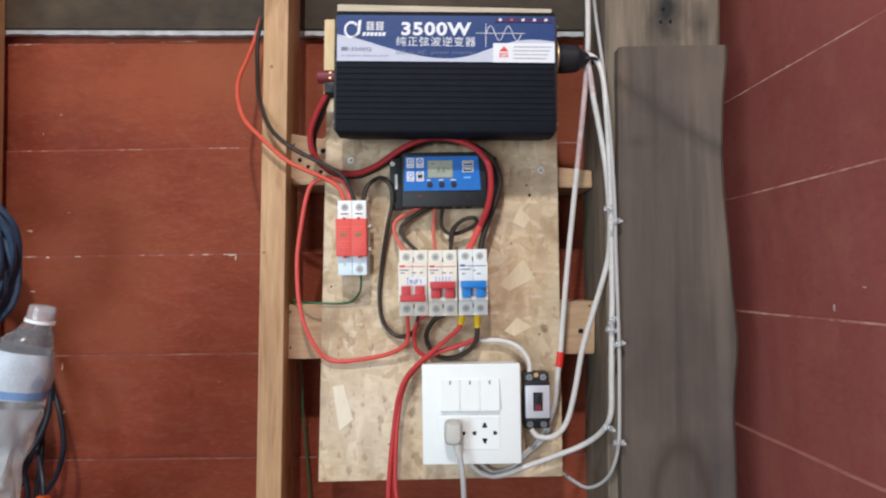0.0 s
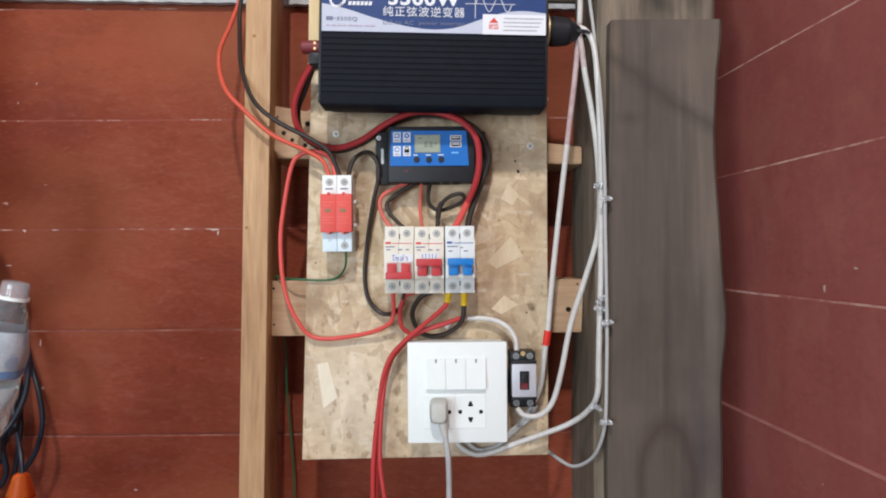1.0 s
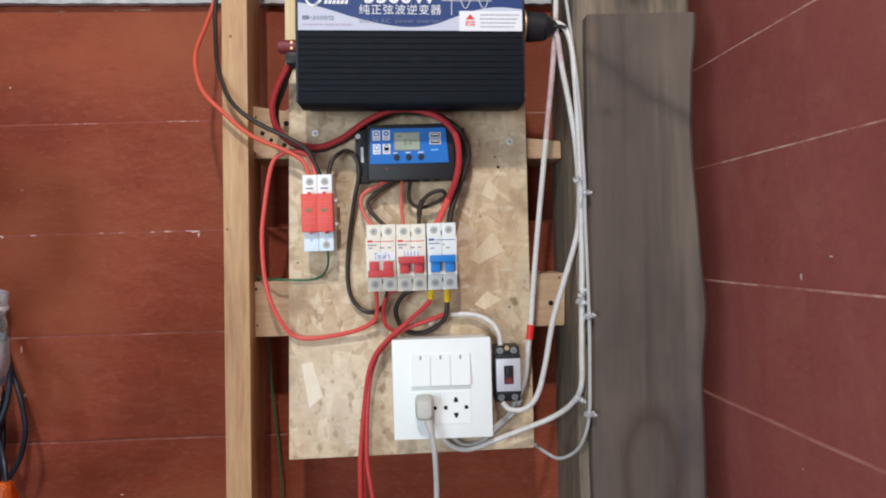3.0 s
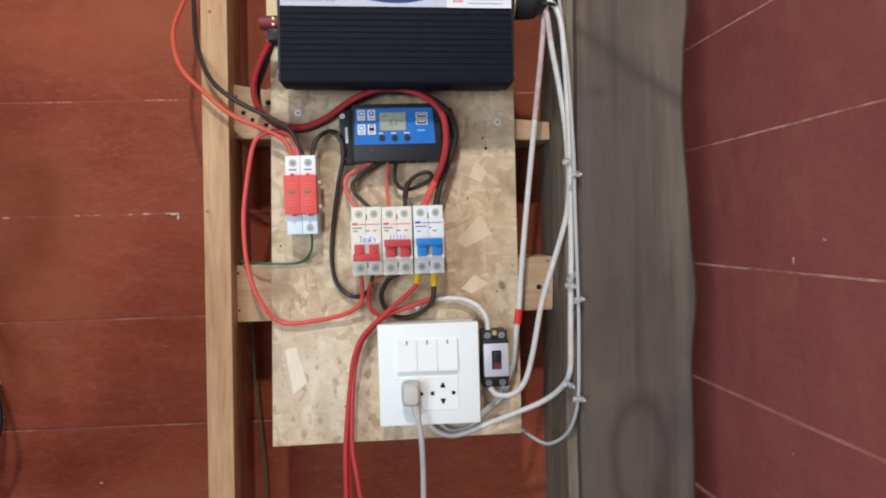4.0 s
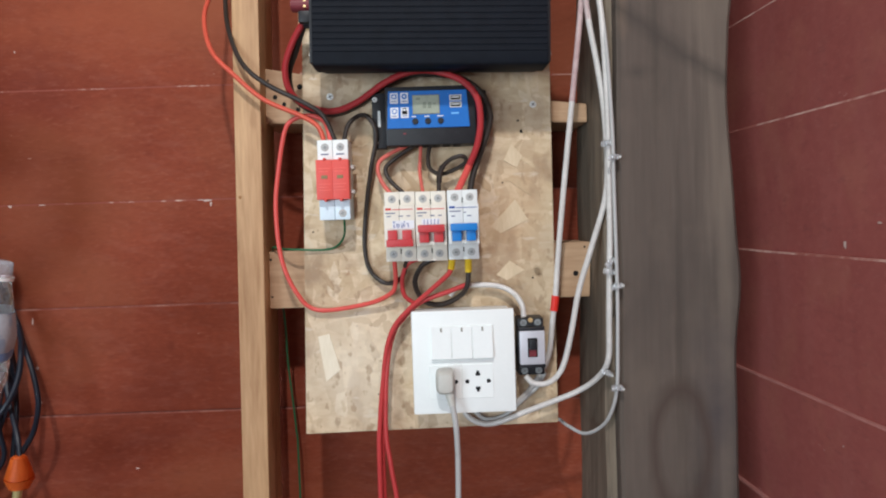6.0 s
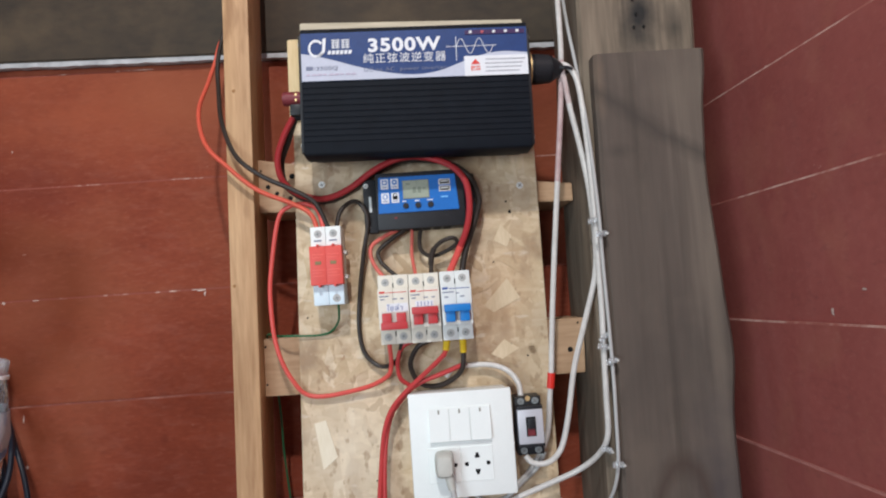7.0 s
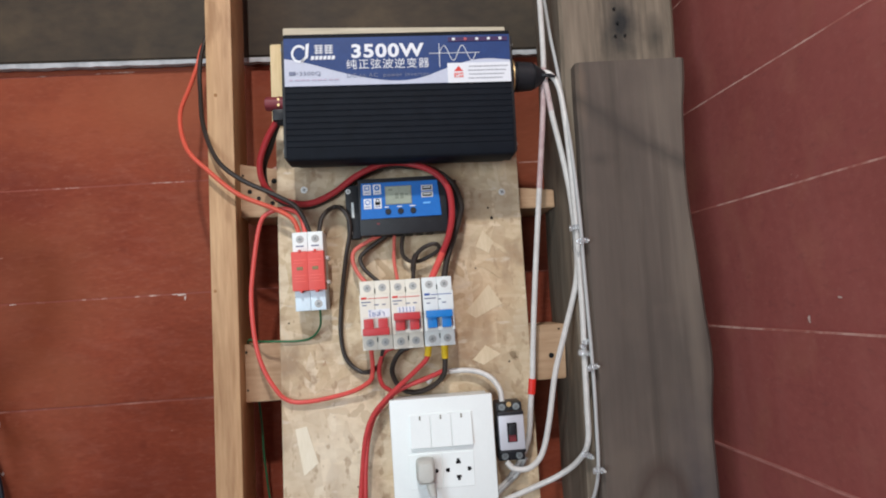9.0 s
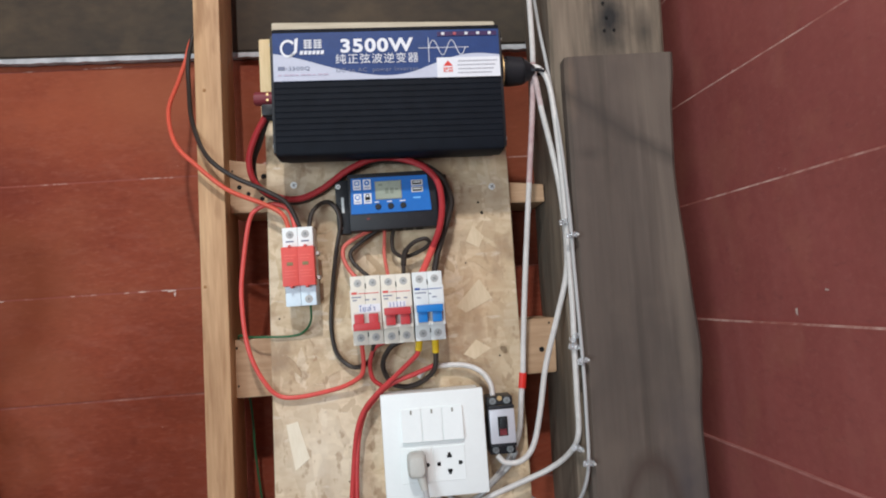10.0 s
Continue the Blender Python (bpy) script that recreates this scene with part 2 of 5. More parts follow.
def osb_material():
    m = bpy.data.materials.new("strand_board")
    m.use_nodes = True
    n, k = m.node_tree.nodes, m.node_tree.links
    b = n["Principled BSDF"]
    geo = n.new("ShaderNodeNewGeometry")
    col = None
    for i, (ang, sc, st, lo, hi) in enumerate(((20, 62, (1, 1, 0.42), (0.47, 0.345, 0.205), (0.68, 0.54, 0.36)),
                                               (-50, 66, (0.42, 1, 1.1), (0.47, 0.34, 0.195), (0.73, 0.59, 0.41)),
                                               (75, 48, (1.1, 1, 0.45), (0.37, 0.245, 0.13), (0.75, 0.64, 0.47)))):
        mp = n.new("ShaderNodeMapping")
        mp.inputs["Rotation"].default_value, mp.inputs["Scale"].default_value = (0, radians(ang), 0), st
        k.new(geo.outputs["Position"], mp.inputs["Vector"])
        wob = n.new("ShaderNodeTexNoise")
        wob.inputs["Scale"].default_value = 60
        k.new(mp.outputs["Vector"], wob.inputs["Vector"])
        off = n.new("ShaderNodeVectorMath")
        off.operation = "MULTIPLY_ADD"
        k.new(wob.outputs["Color"], off.inputs[0])
        off.inputs[1].default_value = (0.006, 0.006, 0.006)
        k.new(mp.outputs["Vector"], off.inputs[2])
        v = n.new("ShaderNodeTexVoronoi")
        v.inputs["Scale"].default_value = sc
        k.new(off.outputs[0], v.inputs["Vector"])
        sep = n.new("ShaderNodeSeparateColor")
        k.new(v.outputs["Color"], sep.inputs[0])
        r = n.new("ShaderNodeValToRGB")
        r.color_ramp.elements[0].color, r.color_ramp.elements[1].color = (*lo, 1), (*hi, 1)
        k.new(sep.outputs[0], r.inputs["Fac"])
        if col is None:
            col = r.outputs["Color"]
        else:
            mix = n.new("ShaderNodeMix")
            mix.data_type = "RGBA"
            pick = n.new("ShaderNodeMapRange")
            pick.inputs["From Min"].default_value, pick.inputs["From Max"].default_value = (0.55, 0.60) if i == 1 else (0.80, 0.84)
            pick.inputs["To Max"].default_value = 0.68
            k.new(sep.outputs[1], pick.inputs["Value"])
            k.new(pick.outputs["Result"], mix.inputs[0])
            k.new(col, mix.inputs[6])
            k.new(r.outputs["Color"], mix.inputs[7])
            col = mix.outputs[2]
    k.new(col, b.inputs["Base Color"])
    b.inputs["Roughness"].default_value = 0.6
    bp = n.new("ShaderNodeBump")
    bp.inputs["Strength"].default_value, bp.inputs["Distance"].default_value = 0.3, 0.001
    k.new(col, bp.inputs["Height"])
    k.new(bp.outputs["Normal"], b.inputs["Normal"])
    return m


OSB = osb_material()
layer(OSB, (0.32, 0.24, 0.155), spotted(0.46, 0.70, 9, (1, 1, 1), 0.40))
layer(OSB, (0.20, 0.112, 0.058), spotted(0.55, 0.65, 17, (1, 1, 0.6), 0.6))
layer(OSB, (0.36, 0.22, 0.11), spotted(0.45, 0.75, 130, (0.5, 1, 1), 0.5))
layer(OSB, (0.25, 0.14, 0.07), spotted(0.60, 0.70, 34, (1, 1, 1), 0.38))
layer(OSB, (0.16, 0.085, 0.045), spotted(0.70, 0.74, 55, (1, 1, 1), 0.5))
FLAKE = surf("pale_strand", (0.52, 0.40, 0.25), (0.66, 0.53, 0.36), 30, 0.6, 0.2, (3, 1, 0.5))

PALEFLAKE = surf("cream_strand", (0.70, 0.62, 0.46), (0.80, 0.73, 0.58), 30, 0.6, 0.2, (3, 1, 0.5))


def strand_material():
    """Wood strands that differ a little from one to the next, with fine streaks and stains."""
    m = surf("pressed_strand", (0.43, 0.31, 0.18), (0.65, 0.51, 0.34), 40, 0.62, 0.25, (1, 1, 1), fine=4, dist=0.0006)
    n, k = m.node_tree.nodes, m.node_tree.links
    b = n["Principled BSDF"]
    src = b.inputs["Base Color"].links[0].from_socket
    info = n.new("ShaderNodeObjectInfo")
    tone = n.new("ShaderNodeValToRGB")
    stops = tone.color_ramp.elements
    stops.new(0.45)
    stops.new(0.8)
    for i, (p, c) in enumerate(((0.0, (0.34, 0.22, 0.11)), (0.45, (0.50, 0.37, 0.22)), (0.8, (0.60, 0.47, 0.30)), (1.0, (0.70, 0.58, 0.41)))):
        stops[i].position, stops[i].color = p, (*c, 1)
    k.new(info.outputs["Random"], tone.inputs["Fac"])
    mix = n.new("ShaderNodeMix")
    mix.data_type = "RGBA"
    mix.inputs[0].default_value = 0.55
    k.new(src, mix.inputs[6])
    k.new(tone.outputs["Color"], mix.inputs[7])
    k.new(mix.outputs[2], b.inputs["Base Color"])
    return m


STRAND = strand_material()
layer(STRAND, (0.32, 0.24, 0.155), spotted(0.46, 0.70, 9, (1, 1, 1), 0.40))
layer(STRAND, (0.22, 0.125, 0.065), spotted(0.55, 0.65, 17, (1, 1, 0.6), 0.6))
layer(STRAND, (0.25, 0.14, 0.07), spotted(0.60, 0.70, 34, (1, 1, 1), 0.5))
layer(STRAND, (0.16, 0.085, 0.045), spotted(0.70, 0.74, 55, (1, 1, 1), 0.75))
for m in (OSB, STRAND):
    # grime plus shade below the inverter and round the controller, put into the colour
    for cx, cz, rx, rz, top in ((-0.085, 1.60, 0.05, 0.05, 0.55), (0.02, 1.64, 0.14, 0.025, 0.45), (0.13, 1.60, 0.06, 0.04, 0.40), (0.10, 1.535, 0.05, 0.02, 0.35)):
        layer(m, (0.20, 0.155, 0.115), stain_or_light(cx, cz, rx, rz, top))
    layer(m, (0.62, 0.54, 0.43), spotted(0.62, 0.68, 55, (0.45, 1, 1.3), 0.5))
    layer(m, (0.47, 0.285, 0.155), stain_or_light(0.125, 1.47, 0.055, 0.09, 0.40))
    # lower part of the sheet toned paler and creamier
    layer(m, (0.82, 0.74, 0.58), stain_or_light(-0.07, 1.29, 0.10, 0.10, 0.60))
    layer(m, (0.80, 0.71, 0.55), stain_or_light(0.08, 1.225, 0.12, 0.03, 0.50))
    layer(m, (0.30, 0.19, 0.10), spotted(0.61, 0.66, 95, (1, 1, 0.5), 0.55))
    layer(m, (0.24, 0.14, 0.07), spotted(0.62, 0.67, 46, (1, 1, 0.7), 0.55))
    layer(m, (0.70, 0.58, 0.41), spotted(0.62, 0.66, 38, (0.8, 1, 1.3), 0.45))
WHITE = plain("white_plastic", (0.78, 0.82, 0.80), 0.35, var=0.02)
CREAM = plain("cream_plastic", (0.70, 0.67, 0.58), 0.4, var=0.03)
GREYWHITE = plain("grey_white_plastic", (0.66, 0.69, 0.675), 0.4, var=0.03)
BLUEWHITE = plain("pale_blue_plastic", (0.64, 0.77, 0.84), 0.4, var=0.03)
SPDRED = plain("red_plastic", (0.68, 0.092, 0.075), 0.45, var=0.06)
MCBRED = plain("dull_red_plastic", (0.48, 0.045, 0.05), 0.4)
MCBBLUE = plain("blue_plastic", (0.012, 0.18, 0.52), 0.4)
BLUE = plain("blue_panel", (0.006, 0.135, 0.47), 0.4, var=0.08)
BLACK = plain("black_plastic", (0.015, 0.016, 0.019), 0.45, var=0.3)
ALU = plain("black_anodised", (0.0050, 0.0072, 0.0115), 0.5, var=0.3)
ALU.node_tree.nodes["Principled BSDF"].inputs["Specular IOR Level"].default_value = 0.10
HOLE = plain("dark_hole", (0.006, 0.006, 0.006), 0.8)
STEEL = plain("screw_steel", (0.62, 0.62, 0.60), 0.6, metal=0.6)
DIMSTEEL = plain("dull_screw_steel", (0.26, 0.28, 0.28), 0.6, metal=0.6)
WORNSTEEL = plain("worn_screw_steel", (0.42, 0.43, 0.42), 0.6, metal=0.6)
SLOT = plain("slot_shade", (0.16, 0.16, 0.16), 0.7)
LCD = plain("lcd_glass", (0.30, 0.34, 0.27), 0.25, var=0.12)
LCDINK = plain("lcd_ink", (0.20, 0.23, 0.18), 0.4)
NAVY = plain("navy_label", (0.013, 0.042, 0.155), 0.35, var=0.15)
SILVER = plain("silver_label", (0.48, 0.51, 0.60), 0.35, var=0.06)
INKWHITE = plain("white_ink", (0.70, 0.72, 0.75), 0.5, var=0.02)
INKGREY = plain("grey_ink", (0.16, 0.18, 0.26), 0.5)
INKRED = plain("red_ink", (0.60, 0.05, 0.04), 0.5)
INKGREEN = plain("green_window", (0.22, 0.17, 0.075), 0.4)
INKBLUE = plain("blue_ink", (0.03, 0.08, 0.30), 0.5)
WIRERED = plain("red_insulation", (0.36, 0.028, 0.032), 0.38, var=0.12)
WIRELOAD = plain("bright_red_insulation", (0.46, 0.045, 0.045), 0.4, var=0.12)
WIREORANGE = plain("orange_red_insulation", (0.64, 0.085, 0.07), 0.38, var=0.1)
SOLARRED = plain("orange_insulation", (0.62, 0.10, 0.060), 0.42, var=0.12)
WIREPINK = plain("faded_red_insulation", (0.60, 0.13, 0.10), 0.45, var=0.1)
WIREBLACK = plain("black_insulation", (0.032, 0.025, 0.021), 0.42, var=0.25)
COILBLACK = plain("blue_black_insulation", (0.012, 0.016, 0.026), 0.42, var=0.3)
WIREWHITE = surf("white_sheath", (0.48, 0.46, 0.43), (0.64, 0.62, 0.59), 30, 0.45, 0.05)
WIREPLUM = surf("stained_sheath", (0.36, 0.22, 0.22), (0.56, 0.44, 0.42), 30, 0.5, 0.05)
WIREGREY = plain("grey_sheath", (0.42, 0.42, 0.41), 0.45)
WIREGREEN = plain("green_insulation", (0.02, 0.12, 0.05), 0.4)
YELLOW = plain("yellow_sleeve", (0.68, 0.46, 0.02), 0.45)
YELLOWPALE = plain("pale_yellow_plastic", (0.62, 0.55, 0.25), 0.45)
TAPERED = plain("red_tape", (0.62, 0.03, 0.02), 0.4)
PLUM = plain("dark_red_plastic", (0.17, 0.028, 0.035), 0.45, var=0.25)
BRASS = plain("brass", (0.70, 0.52, 0.26), 0.35, metal=1.0)
CLOUDY = plain("cloudy_plug", (0.50, 0.50, 0.455), 0.35, var=0.05)
ROPE = surf("blue_black_rope", (0.008, 0.022, 0.048), (0.034, 0.082, 0.155), 60, 0.6, 0.4)
ORANGE = plain("orange_plastic", (0.80, 0.14, 0.02), 0.45)
CEMENT = surf("grey_cement", (0.32, 0.31, 0.29), (0.48, 0.46, 0.43), 5, 0.85, 0.3)
TIN = surf("roof_sheet", (0.30, 0.30, 0.30), (0.45, 0.45, 0.44), 4, 0.5, 0.1)
STRIP = surf("white_strip", (0.22, 0.23, 0.24), (0.52, 0.53, 0.54), 30, 0.6, 0.3, fine=3)


def clear(name, colour, rough, body):
    """Thin clear plastic."""
    m = bpy.data.materials.new(name)
    m.use_nodes = True
    n, k = m.node_tree.nodes, m.node_tree.links
    b = n["Principled BSDF"]
    b.inputs["Base Color"].default_value = (*colour, 1)
    b.inputs["Roughness"].default_value, b.inputs["IOR"].default_value = rough, 1.06
    b.inputs["Coat Weight"].default_value, b.inputs["Coat Roughness"].default_value = 0.8, 0.08
    b.inputs["Transmission Weight"].default_value = body
    t = n.new("ShaderNodeTexNoise")
    t.inputs["Scale"].default_value = 45
    geo = n.new("ShaderNodeNewGeometry")
    k.new(geo.outputs["Position"], t.inputs["Vector"])
    bp = n.new("ShaderNodeBump")
    bp.inputs["Strength"].default_value, bp.inputs["Distance"].default_value = 0.7, 0.006
    k.new(t.outputs["Fac"], bp.inputs["Height"])
    k.new(bp.outputs["Normal"], b.inputs["Normal"])
    return m


PAPER = plain("bottle_label", (0.46, 0.54, 0.60), 0.45, var=0.15)
layer(PAPER, (0.12, 0.25, 0.45), spotted(0.58, 0.64, 42, (1, 1, 1.4), 0.45))
layer(PAPER, (0.36, 0.42, 0.46), spotted(0.58, 0.66, 48, (1, 1, 1), 0.5))
LABELBLUE = plain("label_blue", (0.16, 0.29, 0.52), 0.45, var=0.2)
PET = clear("clear_bottle", (0.86, 0.89, 0.90), 0.12, 0.90)
CLOUD = clear("cloudy_bottle", (0.80, 0.84, 0.85), 0.20, 0.70)
CLIP = clear("clear_clip", (0.85, 0.88, 0.90), 0.10, 0.75)

# ---- building helpers ----
ORIGIN = {}


def thing(name, loc, label, category, group="", turn=None):
    """An Empty at its base; its parts are given in world places. turn: a lean of the whole, about loc."""
    ob = tagged(new(name), label, category, group)
    ob.location = loc
    ob.empty_display_size = 0.02
    ORIGIN[ob.name] = Vector(loc)
    if turn is not None:
        ob.rotation_euler = Euler([radians(a) for a in turn])
    return ob


def finish(bm, name, materials, smooth=True):
    me = bpy.data.meshes.new(name)
    bmesh.ops.recalc_face_normals(bm, faces=bm.faces)
    bm.to_mesh(me)
    bm.free()
    for m in materials if isinstance(materials, (list, tuple)) else [materials]:
        me.materials.append(m)
    if smooth:
        me.shade_smooth()
        me.set_sharp_from_angle(angle=radians(35))
    return me


def part(name, bm, material, parent, label="", smooth=True):
    o = ORIGIN[parent.name]
    bm.transform(Matrix.Translation(-o))
    ob = new(name, finish(bm, name, material, smooth))
    ob.parent = parent
    ORIGIN[ob.name] = o
    return tagged(ob, label)


def solid(name, bm, material, label="", category="", group="", kind="", smooth=True):
    """A thing of one mesh, with its origin at its base."""
    lo = Vector([min(v.co[i] for v in bm.verts) for i in range(3)])
    hi = Vector([max(v.co[i] for v in bm.verts) for i in range(3)])
    at = Vector(((lo.x + hi.x) / 2, (lo.y + hi.y) / 2, lo.z))
    bm.transform(Matrix.Translation(-at))
    ob = new(name, finish(bm, name, material, smooth))
    ob.location = at
    ORIGIN[ob.name] = at
    return tagged(ob, label, category, group, kind)


def box(x0, x1, y0, y1, z0, z1, bev=0.0, seg=2, bm=None):
    own = bmesh.new()
    bmesh.ops.create_cube(own, size=1)
    own.transform(Matrix.Translation(((x0 + x1) / 2, (y0 + y1) / 2, (z0 + z1) / 2)) @ Matrix.Diagonal((x1 - x0, y1 - y0, z1 - z0, 1)))
    if bev:
        bmesh.ops.bevel(own, geom=own.edges[:], offset=bev, segments=seg, profile=0.6, affect="EDGES", clamp_overlap=True)
    return join(bm, own)


def join(bm, own):
    if bm is None:
        return own
    me = bpy.data.meshes.new("joined")
    own.to_mesh(me)
    own.free()
    bm.from_mesh(me)
    bpy.data.meshes.remove(me)
    return bm


def rod(p, q, r, r2=None, sides=16, bm=None, bev=0.0):
    """A round bar or cone from p to q."""
    p, q = Vector(p), Vector(q)
    own = bmesh.new()
    bmesh.ops.create_cone(own, cap_ends=True, segments=sides, radius1=r, radius2=r if r2 is None else r2, depth=(q - p).length)
    if bev:
        rim = [e for e in own.edges if len(e.link_faces) == 2 and any(len(f.verts) > 4 for f in e.link_faces)]
        bmesh.ops.bevel(own, geom=rim, offset=bev, segments=2, affect="EDGES", clamp_overlap=True)
    own.transform(Matrix.Translation((p + q) / 2) @ (q - p).to_track_quat("Z", "Y").to_matrix().to_4x4())
    return join(bm, own)


def prism(outline, y0, y1, bm=None, bev=0.0):
    """A plate with an outline of (x, z), from y0 (front) to y1."""
    own = bmesh.new()
    front = [own.verts.new((x, y0, z)) for x, z in outline]
    back = [own.verts.new((x, y1, z)) for x, z in outline]
    own.faces.new(front)
    own.faces.new(back[::-1])
    for i in range(len(front)):
        j = (i + 1) % len(front)
        own.faces.new((front[j], front[i], back[i], back[j]))
    if bev:
        bmesh.ops.bevel(own, geom=own.edges[:], offset=bev, segments=2, affect="EDGES", clamp_overlap=True)
    return join(bm, own)


def glide(points, steps=8):
    """A smooth line through the points."""
    p = [Vector(v) for v in points]
    p = [2 * p[0] - p[1]] + p + [2 * p[-1] - p[-2]]
    out = []
    for i in range(1, len(p) - 2):
        a, b, c, d = p[i - 1], p[i], p[i + 1], p[i + 2]
        for s in range(steps):
            t = s / steps
            out.append(0.5 * (2 * b + (c - a) * t + (2 * a - 5 * b + 4 * c - d) * t * t + (3 * b - a - 3 * c + d) * t ** 3))
    out.append(p[-2])
    return out


def tube(points, r, sides=10, steps=8, bm=None, closed=False):
    line = glide(points, steps) if steps > 1 else [Vector(v) for v in points]
    own = bmesh.new()
    rings, side = [], None
    for i, c in enumerate(line):
        way = (line[min(i + 1, len(line) - 1)] - line[max(i - 1, 0)]).normalized()
        if side is None:
            side = way.orthogonal().normalized()
        side = (side - way * side.dot(way)).normalized()
        up = way.cross(side)
        rings.append([own.verts.new(c + r * (math.cos(2 * math.pi * s / sides) * side + math.sin(2 * math.pi * s / sides) * up)) for s in range(sides)])
    for a, b in zip(rings, rings[1:]):
        for s in range(sides):
            own.faces.new((a[s], a[(s + 1) % sides], b[(s + 1) % sides], b[s]))
    own.faces.new(rings[0][::-1])
    own.faces.new(rings[-1])
    return join(bm, own)


def lettering(text, size, x, y, z, material, name, parent, bold=0.0, width=None, align="LEFT", label=""):
    """Raised letters that face the camera's side, with their base line from (x, z)."""
    cu = bpy.data.curves.new("lettering", "FONT")
    cu.body, cu.size, cu.align_x, cu.extrude, cu.offset, cu.space_character = text, size, align, 0.0001, bold, 1.12
    tmp = new("lettering", cu)
    bpy.context.view_layer.update()
    me = bpy.data.meshes.new_from_object(tmp.evaluated_get(bpy.context.evaluated_depsgraph_get()))
    bpy.data.objects.remove(tmp)
    bm = bmesh.new()
    bm.from_mesh(me)
    bpy.data.meshes.remove(me)
    if not bm.verts:
        box(0, size * 4, -0.0001, 0.0001, 0, size * 0.7, bm=bm)
    else:
        bm.transform(Matrix.Rotation(radians(90), 4, "X"))
    lo, hi = min(v.co.x for v in bm.verts), max(v.co.x for v in bm.verts)
    if width:
        bm.transform(Matrix.Diagonal((width / (hi - lo), 1, 1, 1)))
    bm.transform(Matrix.Translation((x, y, z)))
    return part(name, bm, material, parent, label, smooth=False)


def bars(spots, y, material, name, parent, label=""):
    """Plain bars in place of small print: (x0, x1, z0, z1) each."""
    bm = bmesh.new()
    for x0, x1, z0, z1 in spots:
        box(x0, x1, y - 0.0002, y + 0.0002, z0, z1, bm=bm)
    return part(name, bm, material, parent, label, smooth=False)


def screw(x, y, z, r, parent, name="screw", material=None, slot=30):
    bm = rod((x, y + 0.002, z), (x, y, z), r, sides=14, bev=r * 0.2)
    s = part(name, bm, material or STEEL, parent)
    a = radians(slot)
    for d in (a, a + math.pi / 2):
        q = Vector((math.cos(d), 0, math.sin(d))) * r * 0.65
        c = Vector((x, y - 0.0001, z))
        t = Vector((-math.sin(d), 0, math.cos(d))) * r * 0.13
        own = bmesh.new()
        own.faces.new([own.verts.new(v) for v in (c - q - t, c + q - t, c + q + t, c - q + t)])
        part("screw_slot", own, SLOT, s, smooth=False)
    return s


# ---- the hut: floor, walls, roof ----
# floor and roof are out of view, added to close the hut
solid("floor", box(-3.2, 0.80, -3.25, 0.3, -0.12, 0.0), CEMENT, "bare grey cement floor of the hut", "floor", kind="structure")
solid("ceiling", box(-3.2, 0.80, -3.25, 0.3, 3.2, 3.26), TIN, "unseen grey metal roof sheet, added over the hut", "ceiling", kind="structure")
wall_n = solid("wall_north", box(-3.2, 0.80, 0.16, 0.22, 0.0, 3.2), RED, "red-brown painted horizontal board wall with pale worn edges", "wall", kind="structure")
EAST = pose(0.4132, 0.112, 0.0, 0, 0, -87.3)  # along the east wall
east_bm = box(0.0, 3.18, 0.026, 0.09, 0.0, 3.2)
east_bm.transform(EAST)
wall_e = solid("wall_east", east_bm, RED, "dusty red-brown board wall beside the post, colour lightened for side light", "wall", kind="structure")
# west and south walls are unseen, added to enclose and shape the light
solid("wall_west", box(-3.1, -3.0, -3.1, 0.158, 0.0, 3.2), RED, "unseen plain red-brown wall, added to close the hut", "wall", kind="structure")
south = bmesh.new()
for a in ((-3.0, -2.85, 0, 3.2), (-1.20, -1.10, 0.5, 2.3), (0.05, 0.58, 0, 3.2), (-2.85, 0.05, 0, 0.5), (-2.85, 0.05, 2.3, 3.2)):
    box(a[0], a[1], -3.1, -3.0, a[2], a[3], bm=south)
solid("wall_south", south, RED, "unseen red-brown wall, added with two openings for the light", "wall", kind="structure")

# ---- timber ----
beam = thing("roof_beam", (-1.3, 0.1, 1.832), "old dark brown timber beam with a white strip under it", "beam")


def beam_low(x):
    """The lower edge of the beam, which falls a little towards the corner."""
    return 1.8295 - 0.021 * (x + 0.236)


part("timber", prism([(-3.0, beam_low(-3.0) + 0.0002), (0.40, beam_low(0.40) + 0.0002), (0.40, 2.10), (-3.0, 2.14)], 0.1035, 0.1172, bev=0.002), BEAM, beam)
rnd = random.Random(5)
strip_bm = bmesh.new()
edge = []
for i in range(341):
    x = -3.0 + 0.01 * i
    low = beam_low(x) - 0.0068 + rnd.uniform(-0.0008, 0.0008) + 0.0012 * noise.noise((x * 6, 0.0, 0.0))
    edge.append([strip_bm.verts.new(c) for c in ((x, 0.1060, beam_low(x)), (x, 0.1050, low), (x, 0.1165, low), (x, 0.1165, beam_low(x)))])
for p, q in zip(edge, edge[1:]):
    for i in range(4):
        strip_bm.faces.new((p[i], p[(i + 1) % 4], q[(i + 1) % 4], q[i]))
strip_bm.faces.new(edge[0][::-1])
strip_bm.faces.new(edge[-1])
part("edge_strip", strip_bm, STRIP, beam, "chipped white strip")


def leaning(bm, dx, z0, z1):
    for v in bm.verts:
        v.co.x += dx * (v.co.z - z0) / (z1 - z0)
    return bm


stud_bm = leaning(box(-0.214, -0.182, -0.010, 0.064, 0.0, 2.12, 0.0015), 0.012, 1.2, 1.8)
stud = thing("wall_stud", (-0.198, 0.03, 0.0), "upright planed pine stud with small knots, against the board wall", "stud")
part("timber", stud_bm, PINE, stud)
